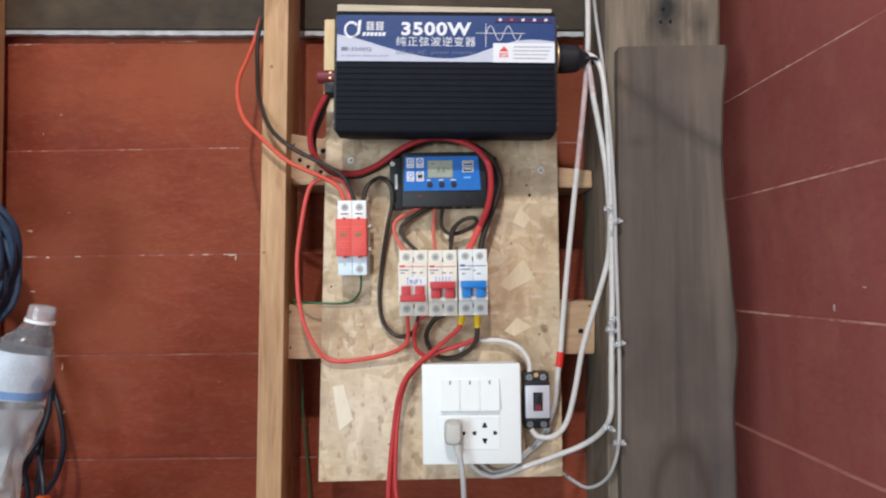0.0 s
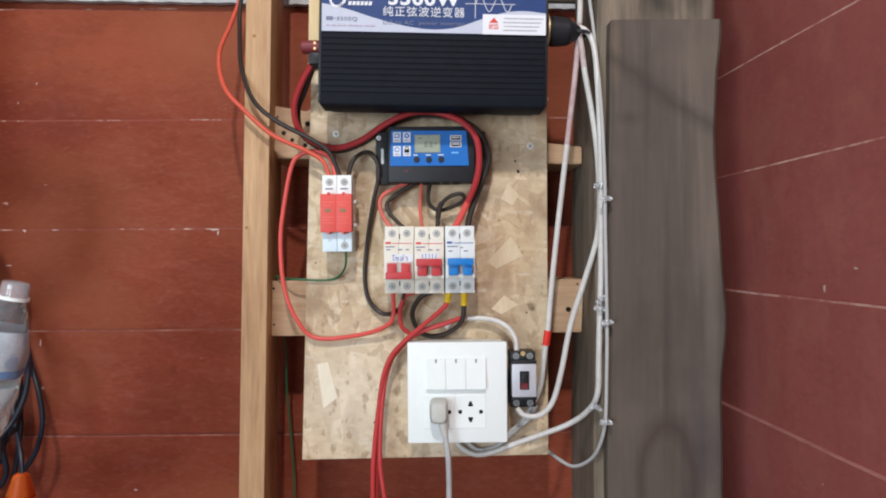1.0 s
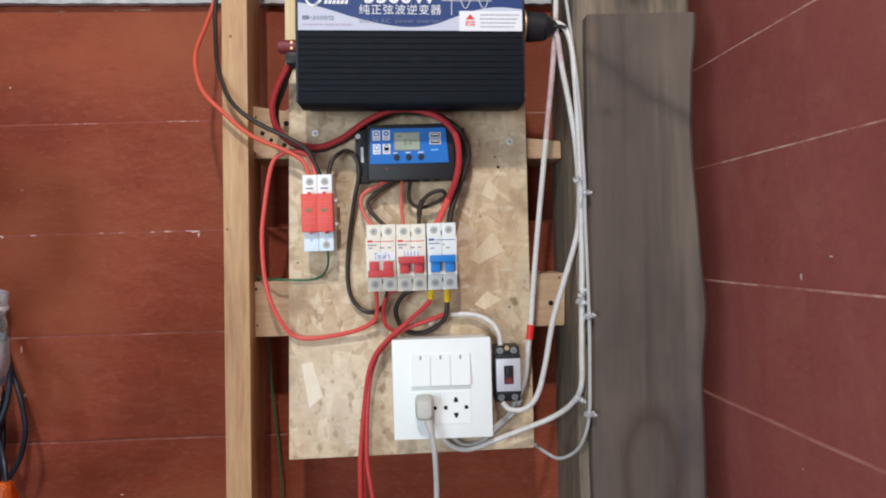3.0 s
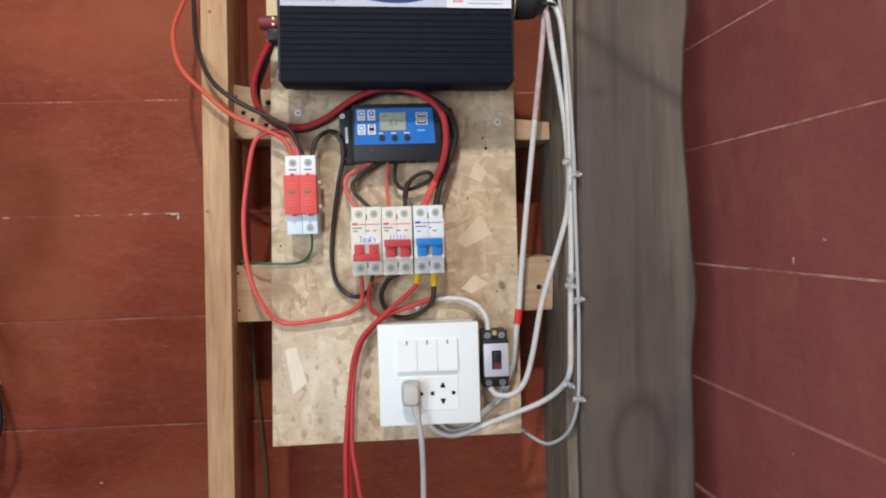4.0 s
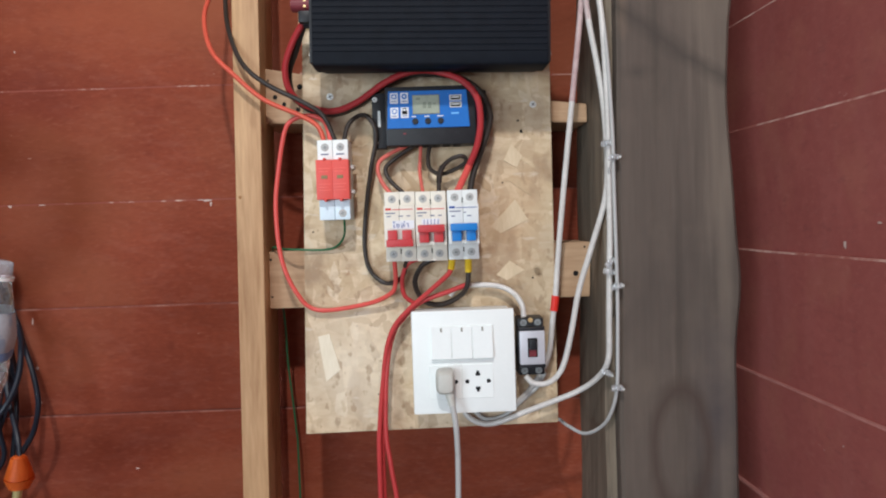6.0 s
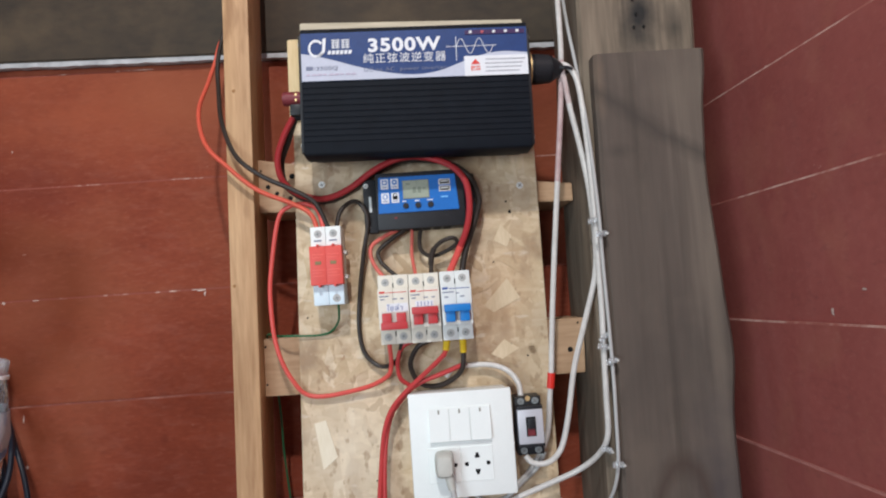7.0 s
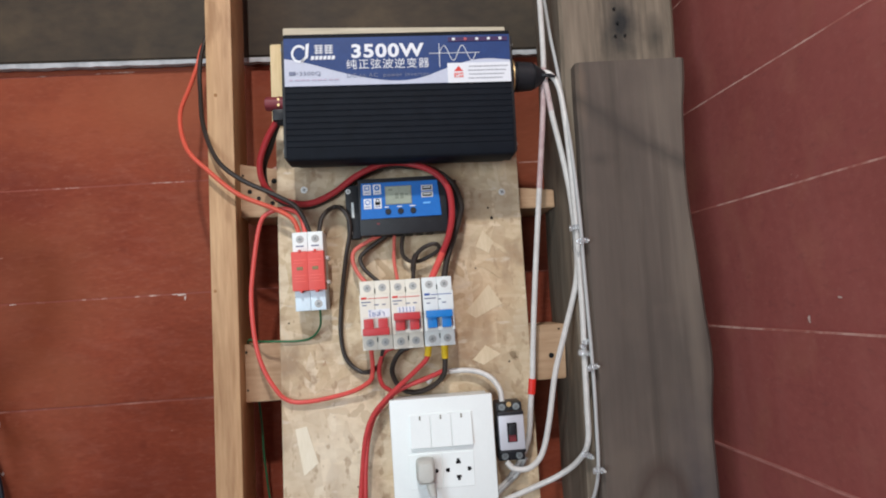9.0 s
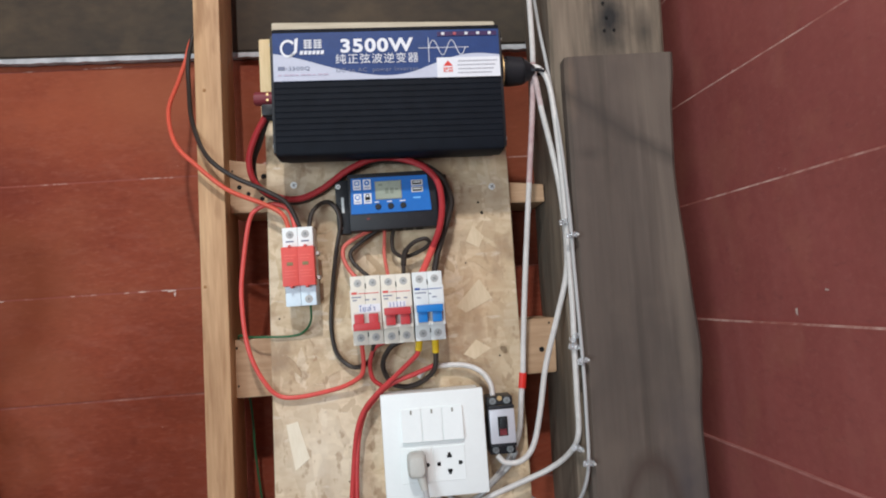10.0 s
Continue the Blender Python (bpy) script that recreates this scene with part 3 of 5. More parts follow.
for x, z, r in ((-0.192, 1.742, 0.0022), (-0.203, 1.50, 0.0020)):
    part("knot", rod((x, -0.0095, z), (x, -0.0104, z), r, sides=12), plain("pine_knot", (0.30, 0.15, 0.06), 0.7), stud)

far_stud = thing("wall_stud", (-0.629, 0.045, 0.0), "upright rough pine stud that carries the coiled rope", "stud")
part("timber", leaning(box(-0.647, -0.613, -0.010, 0.1015, 0.0, 2.12, 0.0015), 0.003, 1.2, 1.8), PINE, far_stud)

top_b = prism([(-0.1815, 1.592), (0.226, 1.581), (0.226, 1.604), (-0.02, 1.632), (-0.1815, 1.661)], 0.0205, 0.1172, bev=0.001)
bt = thing("batten", (0.02, 0.04, 1.58), "short rough pine batten with nail holes, between stud and post", "batten", "battens behind the panel")
part("board", top_b, BATTEN, bt)
for x, z, r in ((-0.162, 1.624, 0.0030), (-0.151, 1.615, 0.0027), (-0.134, 1.608, 0.0030), (-0.131, 1.636, 0.0035), (-0.170, 1.645, 0.0015)):
    part("nail_hole", rod((x, 0.021, z), (x, 0.0202, z), r, sides=10), HOLE, bt)
bl = thing("batten", (0.02, 0.04, 1.36), "short rough pine batten with a dark knot, below the other", "batten", "battens behind the panel")
part("board", prism([(-0.183, 1.360), (0.224, 1.362), (0.227, 1.431), (-0.183, 1.432)], 0.0205, 0.1172, bev=0.001), BATTEN, bl)
for x, z, r in ((0.207, 1.392, 0.0035), (-0.176, 1.422, 0.0016), (-0.176, 1.375, 0.0014), (0.219, 1.425, 0.0014)):
    part("nail_hole", rod((x, 0.021, z), (x, 0.0202, z), r, sides=10), HOLE, bl)

# corner post with a plank nailed on its face
post = thing("corner_post", (0.30, 0.0, 0.0), "weathered grey-brown timber post with a plank nailed on", "post")
pb = bmesh.new()
rnd = random.Random(11)


def column(x0, x1, y0, y1, z0, z1, wob, bm, left=None, right=None, rows=60):
    """An upright timber whose edges wander a little."""
    rings = []
    for i in range(rows + 1):
        z = z0 + (z1 - z0) * i / rows
        a = x0 + (left(z) if left else 0) + noise.noise((z * 9, 1.3, wob)) * wob
        b = x1 + (right(z) if right else 0) + noise.noise((z * 8, 7.7, wob)) * wob
        c = 0.004
        rings.append([bm.verts.new(p) for p in ((a, y1, z), (a, y0 + c, z), (a + c, y0, z), ((a + b) / 2, y0 - abs(noise.noise((z * 5, 3, wob))) * wob * 0.5, z), (b - c, y0, z), (b, y0 + c, z), (b, y1, z))])
    for p, q in zip(rings, rings[1:]):
        for s in range(7):
            bm.faces.new((p[s], p[(s + 1) % 7], q[(s + 1) % 7], q[s]))
    bm.faces.new(rings[0][::-1])
    bm.faces.new(rings[-1])
    return bm


part("timber", column(0.232, 0.374, -0.055, 0.10, 0.0, 2.45, 0.003, pb, left=lambda z: -0.012 * (1.8 - z)), POST, post)


def plank_edge(z):
    """The bulge of the plank's free edge."""
    return 0.006 * math.exp(-((z - 1.38) / 0.05) ** 2) + 0.004 * min(1, max(0, (z - 1.675) / 0.04)) - 0.006 * math.exp(-((z - 1.58) / 0.08) ** 2)


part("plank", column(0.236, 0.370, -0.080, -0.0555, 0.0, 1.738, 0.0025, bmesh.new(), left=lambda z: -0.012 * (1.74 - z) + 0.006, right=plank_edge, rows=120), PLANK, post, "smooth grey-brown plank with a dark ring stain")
for x, z in ((0.304, 1.792), (0.312, 1.776), (0.300, 1.776), (0.301, 1.81)):
    part("nail_hole", rod((x, -0.0560, z), (x, -0.0572, z), 0.0017, sides=8), HOLE, post)

# ---- the panel ----
panel = thing("mounting_board", (0.02, 0.01, 1.205), "strand board panel screwed onto two battens", "board")
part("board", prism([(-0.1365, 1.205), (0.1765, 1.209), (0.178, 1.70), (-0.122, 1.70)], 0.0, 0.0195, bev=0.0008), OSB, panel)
for x, z, s in ((-0.091, 1.619, 20), (0.156, 1.602, 50)):
    screw(x, -0.0016, z, 0.0042, panel, slot=s)
for out in (((-0.117, 1.326), (-0.103, 1.329), (-0.091, 1.284), (-0.109, 1.270)), ((0.118, 1.535), (0.128, 1.555), (0.141, 1.540), (0.134, 1.526)),
            ((0.100, 1.455), (0.131, 1.487), (0.146, 1.462), (0.112, 1.446)), ((0.105, 1.395), (0.122, 1.412), (0.140, 1.400), (0.118, 1.388))):
    part("strand", prism(out, -0.0007, 0.0005), PALEFLAKE if out[0][0] < 0 else FLAKE, panel, "pale wood strand")
for x, z, r in ((0.141, 1.570, 0.0022), (0.137, 1.583, 0.0014), (0.149, 1.531, 0.0012), (0.116, 1.508, 0.0010), (-0.118, 1.455, 0.0011), (-0.045, 1.252, 0.0010), (0.130, 1.405, 0.002), (0.150, 1.39, 0.0012), (-0.079, 1.405, 0.0045), (0.145, 1.35, 0.0013)):
    part("nail_hole", rod((x, 0.0005, z), (x, -0.0003, z), r, sides=10), BATTEN if r > 0.004 else HOLE, panel)

rail = thing("backing_rail", (0.03, -0.01, 1.76), "pale plywood frame that carries the inverter", "wood frame")
part("rail", prism([(-0.1045, 1.775), (0.172, 1.769), (0.172, 1.8085), (-0.1045, 1.8200)], -0.0180, -0.002, bev=0.001), RAILWOOD, rail, "greyed plywood rail")
part("upright", prism([(-0.126, 1.7005), (-0.098, 1.7005), (-0.098, 1.806), (-0.124, 1.806)], -0.0015, 0.0185, bev=0.001), PALEWOOD, rail)

# ---- inverter ----
inv = thing("power_inverter", (0.036, -0.05, 1.636), "black finned power inverter with a blue and white label", "inverter", turn=(0, 1.2, 0.9))
inv.location += Vector((-0.0035, 0.0, -0.0045))
FR = -0.085
shell = [(FR + 0.0030, 1.7882), (FR + 0.0009, 1.7862), (FR + 0.0009, 1.6560), (FR + 0.0030, 1.6425), (FR + 0.0055, 1.6408), (-0.045, 1.6408), (-0.045, 1.7882)]
body_bm = bmesh.new()
ends = [[body_bm.verts.new((x, y, z)) for y, z in shell] for x in (-0.0945, 0.1665)]
body_bm.faces.new(ends[0])
body_bm.faces.new(ends[1][::-1])
for i in range(7):
    body_bm.faces.new((ends[0][(i + 1) % 7], ends[0][i], ends[1][i], ends[1][(i + 1) % 7]))
bmesh.ops.bevel(body_bm, geom=body_bm.edges[:], offset=0.0008, segments=2, affect="EDGES", clamp_overlap=True)
part("body", body_bm, ALU, inv)
part("base_tray", box(-0.0915, 0.1635, -0.0448, -0.026, 1.6440, 1.787, 0.002), ALU, inv)
part("base_flange", box(-0.0885, 0.1605, -0.026, -0.020, 1.6445, 1.786, 0.001), ALU, inv)
for x in (-0.0985, 0.1667):
    plate_end = part("end_plate", box(x, x + 0.0038, FR + 0.008, -0.0262, 1.6455, 1.7830, 0.001), BLACK, inv)
    for z in (1.655, 1.774):
        for y in (-0.070, -0.034):
            part("screw", rod((x - 0.0010 if x < 0 else x + 0.0038, y, z), (x if x < 0 else x + 0.0048, y, z), 0.0026, sides=10), STEEL, plate_end)
for i in range(10):
    z = 1.6560 + i * 0.00695
    fin = box(-0.0942, 0.1662, FR + 0.0002, FR + 0.0030, z, z + 0.0058, 0.0005, 1)
    part("fin", fin, ALU, inv)
label = part("label", prism([(-0.0942, 1.7262), (0.1660, 1.7262), (0.1660, 1.7823), (-0.0942, 1.7823)], FR + 0.0000, FR + 0.003), NAVY, inv, "blue label with white print")


def wave_z(x):
    """The upper edge of the label's pale swoosh."""
    u = (x + 0.0942) / 0.2602
    return float(np.interp(u, (0, 0.12, 0.24, 0.37, 0.49, 0.60, 0.69, 0.80, 0.90, 1.0), (1.7592, 1.7519, 1.7418, 1.7336, 1.7295, 1.7322, 1.7414, 1.7514, 1.7548, 1.7512)))


xs = [-0.0940 + 0.2598 * i / 48 for i in range(49)]
smoothed = [sum(wave_z(x + d * 0.004) for d in range(-3, 4)) / 7 for x in xs]
part("swoosh", prism([(x, 1.7264) for x in xs] + list(zip(reversed(xs), reversed(smoothed))), FR - 0.0004, FR + 0.0015), SILVER, label, smooth=False)
LY = FR - 0.0006
lettering("3500W", 0.0212, -0.0180, LY, 1.7587, INKWHITE, "lettering", label, 0.0007, 0.0835)
lettering("纯正弦波逆变器", 0.0125, -0.0240, LY - 0.0003, 1.7458, INKWHITE, "lettering", label, 0.0, 0.095)
lettering("DC to AC  power inverter", 0.0066, -0.0235, LY - 0.0003, 1.7352, INKGREY, "lettering", label, 0.0, 0.094)
lettering("3500Q", 0.0060, -0.0775, LY - 0.0003, 1.7388, INKGREY, "lettering", label, 0.0, 0.024)
bars([(-0.0889, -0.0812, 1.7390, 1.7432), (-0.0803, -0.0785, 1.7408, 1.7415)], LY - 0.0003, INKGREY, "small_print", label)
bars([(-0.0889 + 0.0064 * i, -0.0889 + 0.0064 * i + (0.0055 if i % 3 else 0.0040), 1.7325, 1.7341) for i in range(9)], LY - 0.0003, plain("faint_mauve_ink", (0.46, 0.40, 0.50), 0.5), "small_print", label)
logo = bmesh.new()
for i in range(22):
    a0, a1 = radians(38 + i * 13), radians(38 + (i + 1) * 13)
    pts = [(-0.0768 + r * math.cos(a) * 0.86, 1.7640 + r * math.sin(a)) for r, a in ((0.0105, a0), (0.0105, a1), (0.0076, a1), (0.0076, a0))]
    prism(pts, LY - 0.0002, LY + 0.0003, bm=logo)
prism([(-0.0690, 1.7750), (-0.0652, 1.7762), (-0.0668, 1.7600), (-0.0735, 1.7535), (-0.0765, 1.7548), (-0.0700, 1.7612)], LY - 0.0002, LY + 0.0003, bm=logo)
part("logo", logo, INKWHITE, label, "plain white swirl mark", smooth=False)
marks = bmesh.new()
for x in (-0.0590, -0.0478):
    for dz in (0.0005, 0.0032, 0.0060, 0.0088):
        box(x, x + 0.0092, LY - 0.0002, LY + 0.0002, 1.7636 + dz, 1.7650 + dz, bm=marks)
    box(x + 0.0012, x + 0.0026, LY - 0.0002, LY + 0.0002, 1.7634, 1.7740, bm=marks)
    box(x + 0.0062, x + 0.0076, LY - 0.0002, LY + 0.0002, 1.7634, 1.7740, bm=marks)
for i in range(6):
    x = -0.0640 + i * 0.0047
    prism([(x, 1.7568), (x + 0.0036, 1.7568), (x + 0.0046, 1.7612), (x + 0.0010, 1.7612)], LY - 0.0002, LY + 0.0002, bm=marks)
part("mark", marks, INKWHITE, label, smooth=False)
sine = bmesh.new()
tube([(0.0840 + 0.0425 * i / 24, LY, 1.7612 + 0.0088 * math.sin(i / 24 * 4 * math.pi)) for i in range(25)], 0.00045, 6, 2, sine)
box(0.0721, 0.1306, LY - 0.0002, LY + 0.0002, 1.7609, 1.7615, bm=sine)
box(0.0834, 0.0841, LY - 0.0002, LY + 0.0002, 1.7445, 1.7728, bm=sine)
part("sine_wave", sine, INKWHITE, label, smooth=False)
part("lamp_row", box(0.0945, 0.1635, LY - 0.0003, LY + 0.0003, 1.7746, 1.7796), plain("lamp_strip", (0.045, 0.02, 0.08), 0.4), label, smooth=False)
for i in range(5):
    x = 0.0992 + i * 0.0136
    part("lamp", box(x, x + 0.0036, LY - 0.0012, LY, 1.7756, 1.7789, 0.0005, 1), plain("red_lamp", (0.45, 0.10, 0.12), 0.4) if i == 1 else INKWHITE, label)
stick = part("warning_sticker", box(0.0925, 0.1660, LY - 0.0004, LY + 0.0002, 1.7259, 1.7492), INKWHITE, label, "white warning sticker", smooth=False)
part("warning_triangle", prism([(0.0998, 1.7392), (0.1108, 1.7392), (0.1053, 1.7455)], LY - 0.0007, LY - 0.0002), INKRED, stick, smooth=False)
bars([(0.0998, 0.1020, 1.7320, 1.7375), (0.1024, 0.1048, 1.7320, 1.7330), (0.1024, 0.1048, 1.7345, 1.7375), (0.1056, 0.1080, 1.7320, 1.7345), (0.1056, 0.1106, 1.7358, 1.7375), (0.1085, 0.1106, 1.7320, 1.7348)], LY - 0.0006, plain("faded_red_ink", (0.66, 0.20, 0.18), 0.5), "small_print", stick)
pick = random.Random(8)
spots = []
for i in range(4):
    x, end = 0.1165 + 0.0008 * (i % 2), 0.1560 + 0.0022 * i
    while x < end:
        w = pick.uniform(0.0012, 0.0040)
        spots.append((x, min(x + w, end), 1.7302 + i * 0.0046, 1.7316 + i * 0.0046))
        x += w + 0.0005
bars(spots, LY - 0.0006, plain("light_grey_ink", (0.36, 0.36, 0.40), 0.5), "small_print", stick)
# terminals and gland
t1 = part("terminal", rod((-0.098, -0.052, 1.716), (-0.122, -0.052, 1.716), 0.0085, sides=12, bev=0.0015), PLUM, inv, "dark red terminal knob")
part("terminal_stud", rod((-0.0975, -0.052, 1.716), (-0.108, -0.052, 1.716), 0.0035, sides=10), BRASS, t1)
part("washer", rod((-0.1045, -0.052, 1.716), (-0.1070, -0.052, 1.716), 0.0092, sides=6), BRASS, t1)
part("cable_lug", box(-0.1135, -0.1000, -0.0580, -0.0450, 1.6950, 1.7085, 0.002), BLACK, inv, "black lug sleeve")
t2 = part("terminal", rod((-0.098, -0.045, 1.699), (-0.110, -0.045, 1.699), 0.008, sides=12, bev=0.0015), BLACK, inv)
g = rod((0.1697, -0.052, 1.741), (0.176, -0.052, 1.741), 0.020, sides=20, bev=0.002)
rod((0.176, -0.052, 1.741), (0.199, -0.052, 1.741), 0.0185, 0.0165, sides=20, bev=0.002, bm=g)
rod((0.199, -0.052, 1.741), (0.213, -0.052, 1.741), 0.0160, 0.006, sides=20, bm=g)
part("cable_gland", g, BLACK, inv, "round black cable gland")
part("gland_ring", rod((0.1722, -0.052, 1.741), (0.1736, -0.052, 1.741), 0.0206, sides=20), BRASS, inv)

# ---- charge controller ----
ctl = thing("charge_controller", (0.022, -0.015, 1.553), "blue and black solar charge controller with a small display", "controller")
part("body", box(-0.0225, 0.084, -0.0335, -0.0012, 1.5535, 1.6225, 0.002), BLACK, ctl)
for a, b in ((-0.0395, -0.0228), (0.0843, 0.098)):
    f = part("flange", box(a, b, -0.016, -0.0012, 1.5525, 1.619, 0.002), BLACK, ctl)
    xc = a + 0.006 if a < 0 else b - 0.006
    for z in (1.560, 1.611):
        screw(xc - (0.002 if a < 0 else 0), -0.0178, z, 0.003, f)
    if a < 0:
        part("slot", box(-0.033, -0.029, -0.0165, -0.014, 1.578, 1.598, 0.0008, 1), GREYWHITE, f)
face = part("front_panel", prism([(-0.0205, 1.5735), (0.0765, 1.5735), (0.0735, 1.6165), (-0.0185, 1.6170)], -0.0355, -0.033, bev=0.0004), BLUE, ctl, "blue front panel")
CY = -0.0357
part("display_frame", box(0.0098, 0.0418, CY - 0.0004, CY + 0.0004, 1.5893, 1.6118, 0.0002, 1), plain("display_rim", (0.22, 0.25, 0.22), 0.4), face)
disp = part("display", box(0.0108, 0.0408, CY - 0.0008, CY + 0.0002, 1.5903, 1.6108), LCD, face, "grey-green display")
bars([(0.014, 0.019, 1.606, 1.6085), (0.022, 0.026, 1.596, 1.603), (0.028, 0.032, 1.596, 1.603), (0.034, 0.0375, 1.6, 1.602)], CY - 0.0010, LCDINK, "segment", disp)
for cx in (-0.0115, 0.0005):
    for cz in (1.6087, 1.5917):
        ic = part("icon", box(cx - 0.0047, cx + 0.0047, CY - 0.0004, CY + 0.0002, cz - 0.0062, cz + 0.0062, 0.0003, 1), INKWHITE, face)
        own = bmesh.new()
        if cx < -0.01 and cz > 1.6:
            box(cx - 0.003, cx + 0.003, CY - 0.0006, CY - 0.0003, cz - 0.0008, cz + 0.0045, bm=own)
            part("icon_mark", own, BLUE, ic)
            part("icon_mark", box(cx - 0.0018, cx + 0.0018, CY - 0.0008, CY - 0.0005, cz + 0.0003, cz + 0.0033), INKWHITE, ic)
        elif cx > 0 and cz < 1.6:
            box(cx - 0.003, cx + 0.003, CY - 0.0006, CY - 0.0003, cz - 0.002, cz + 0.002, bm=own)
            tube([(cx - 0.0018, CY - 0.0005, cz + 0.002), (cx - 0.0015, CY - 0.0005, cz + 0.0048), (cx + 0.0015, CY - 0.0005, cz + 0.0048), (cx + 0.0018, CY - 0.0005, cz + 0.002)], 0.0005, 6, 4, own)
            part("icon_mark", own, HOLE, ic)
        else:
            part("icon_mark", rod((cx, CY - 0.0003, cz + 0.0018), (cx, CY - 0.0006, cz + 0.0018), 0.0032, sides=14), BLUE, ic)
            part("icon_mark", rod((cx, CY - 0.0005, cz + 0.0018), (cx, CY - 0.0008, cz + 0.0018), 0.0021 if cx < 0 else 0.0014, sides=14), INKWHITE, ic)
        bars([(cx - 0.003, cx + 0.003, cz - 0.0042, cz - 0.0034)], CY - 0.0005, INKBLUE, "small_print", ic)
for zz in (1.6075, 1.5995):
    u = part("usb_port", box(0.0535, 0.0675, CY - 0.0005, CY + 0.0004, zz - 0.0034, zz + 0.0034, 0.0003, 1), STEEL, face, "metal usb port")
    part("usb_mouth", box(0.0550, 0.0660, CY - 0.0008, CY, zz - 0.0022, zz + 0.0022), HOLE, u)
    part("usb_tongue", box(0.0560, 0.0650, CY - 0.0010, CY - 0.0004, zz - 0.0002, zz + 0.0012), GREYWHITE, u)
bars([(0.055, 0.064, 1.5885, 1.5905)], CY, plain("light_blue_ink", (0.15, 0.45, 0.85), 0.5), "small_print", face)
for i, x in enumerate((0.0125, 0.0275, 0.0425)):
    part("button", rod((x, CY + 0.001, 1.5812), (x, CY - 0.002, 1.5812), 0.0036, sides=16, bev=0.0006), BLACK, face)
    bars([(x - 0.004, x + 0.001 + 0.001 * i, 1.5862, 1.5874)], CY, INKWHITE, "small_print", face)
for i, x in enumerate((-0.002, 0.017, 0.030, 0.044, 0.060)):
    part("terminal_mark", box(x, x + 0.0035, -0.0338, -0.0332, 1.5665, 1.5685), (PLUM, BLACK, BLACK, BLACK, BLACK)[i], ctl)
for i in range(6):
    part("terminal_mouth", box(-0.006 + i * 0.0125, 0.003 + i * 0.0125, -0.030, -0.006, 1.5530, 1.5540), HOLE, ctl)


# ---- breakers ----
def terminal_screws(x0, x1, z, y, parent, n=2):
    for i in range(n):
        x = x0 + (x1 - x0) * (i + 0.5) / n
        part("terminal_hole", rod((x, y + 0.001, z), (x, y - 0.0003, z), 0.0046, sides=16), plain("hole_grey", (0.40, 0.39, 0.37), 0.6), parent)
        screw(x, y - 0.0010, z, 0.0034, parent, "terminal_screw", material=WORNSTEEL, slot=20 + 40 * i)


def breaker(x0, dz, shell, toggle, up, lines, label):
    """A two-pole DIN breaker, 36 mm wide."""
    w = 0.0355
    b = thing("circuit_breaker", (x0 + w / 2, -0.03, 1.4175 + dz), label, "breaker", "row of breakers")
    z0, z1 = 1.4175 + dz, 1.4985 + dz
    for i in range(2):
        a = x0 + i * w / 2
        part("pole_body", box(a + 0.00005, a + w / 2 - 0.00005, -0.046, -0.0012, z0, z1, 0.0005), shell, b)
        part("nose", box(a + 0.0001, a + w / 2 - 0.0001, -0.063, -0.0461, z0 + 0.0185, z1 - 0.0165, 0.0006), shell, b)
    terminal_screws(x0, x0 + w, z1 - 0.0085, -0.046, b)
    terminal_screws(x0, x0 + w, z0 + 0.0085, -0.046, b)
    part("notch", box(x0 + w / 2 - 0.0006, x0 + w / 2 + 0.0006, -0.0466, -0.045, z1 - 0.015, z1 - 0.009), HOLE, b)
    part("notch", box(x0 + w / 2 - 0.0006, x0 + w / 2 + 0.0006, -0.0466, -0.045, z0 + 0.009, z0 + 0.0145), HOLE, b)
    y = -0.0632
    zt = z0 + 0.0275
    well = part("toggle_well", box(x0 + 0.003, x0 + w - 0.003, y - 0.0002, y + 0.0015, zt - 0.007, zt + 0.0115), plain("well_plastic", (0.62, 0.59, 0.54), 0.5), b)
    zl = zt + 0.0105 if up else zt - 0.0055
    tg = box(x0 + 0.0025, x0 + w - 0.0025, y - 0.012, y - 0.0045, zl - 0.0042, zl + 0.0042, 0.0012)
    lo, hi = (zt - 0.0055, zl + 0.003) if up else (zl - 0.003, zt + 0.0092)
    for i in range(2):
        xa = x0 + 0.004 + i * 0.0165
        box(xa, xa + 0.011, y - 0.008, y, lo, hi, 0.001, bm=tg)
    part("toggle", tg, toggle, b, "coloured toggle bar")
    # print
    col = INKRED if toggle is MCBRED else INKBLUE
    bars([(x0 + 0.002, x0 + 0.0085, z1 - 0.0215, z1 - 0.0190)], y, col, "maker_mark", b)
    bars([(x0 + 0.010, x0 + w - 0.002, z1 - 0.0212, z1 - 0.0204)], y, col, "line", b)
    bars([(x0 + u, x0 + v, z1 - h, z1 - h + 0.0013) for u, v, h in lines], y, INKGREY, "small_print", b)
    return b


print_a = ((0.002, 0.013, 0.0255), (0.003, 0.008, 0.029), (0.017, 0.022, 0.029), (0.026, 0.030, 0.029))
print_b = ((0.002, 0.015, 0.0255), (0.004, 0.0085, 0.031), (0.022, 0.027, 0.031), (0.018, 0.021, 0.027))
m1 = breaker(-0.0265, 0.0005, CREAM, MCBRED, False, print_a, "cream two-pole breaker, red toggle down, handwritten paper tag")
m2 = breaker(0.0095, 0.0, CREAM, MCBRED, True, print_a, "cream two-pole breaker with a dark red toggle switched up")
m3 = breaker(0.0465, 0.0005, GREYWHITE, MCBBLUE, True, print_b, "grey-white two-pole breaker with a blue toggle switched up")
tag = part("paper_tag", box(-0.0170, 0.0080, -0.0640, -0.0634, 1.4560, 1.4655), INKWHITE, m1, "white paper tag")
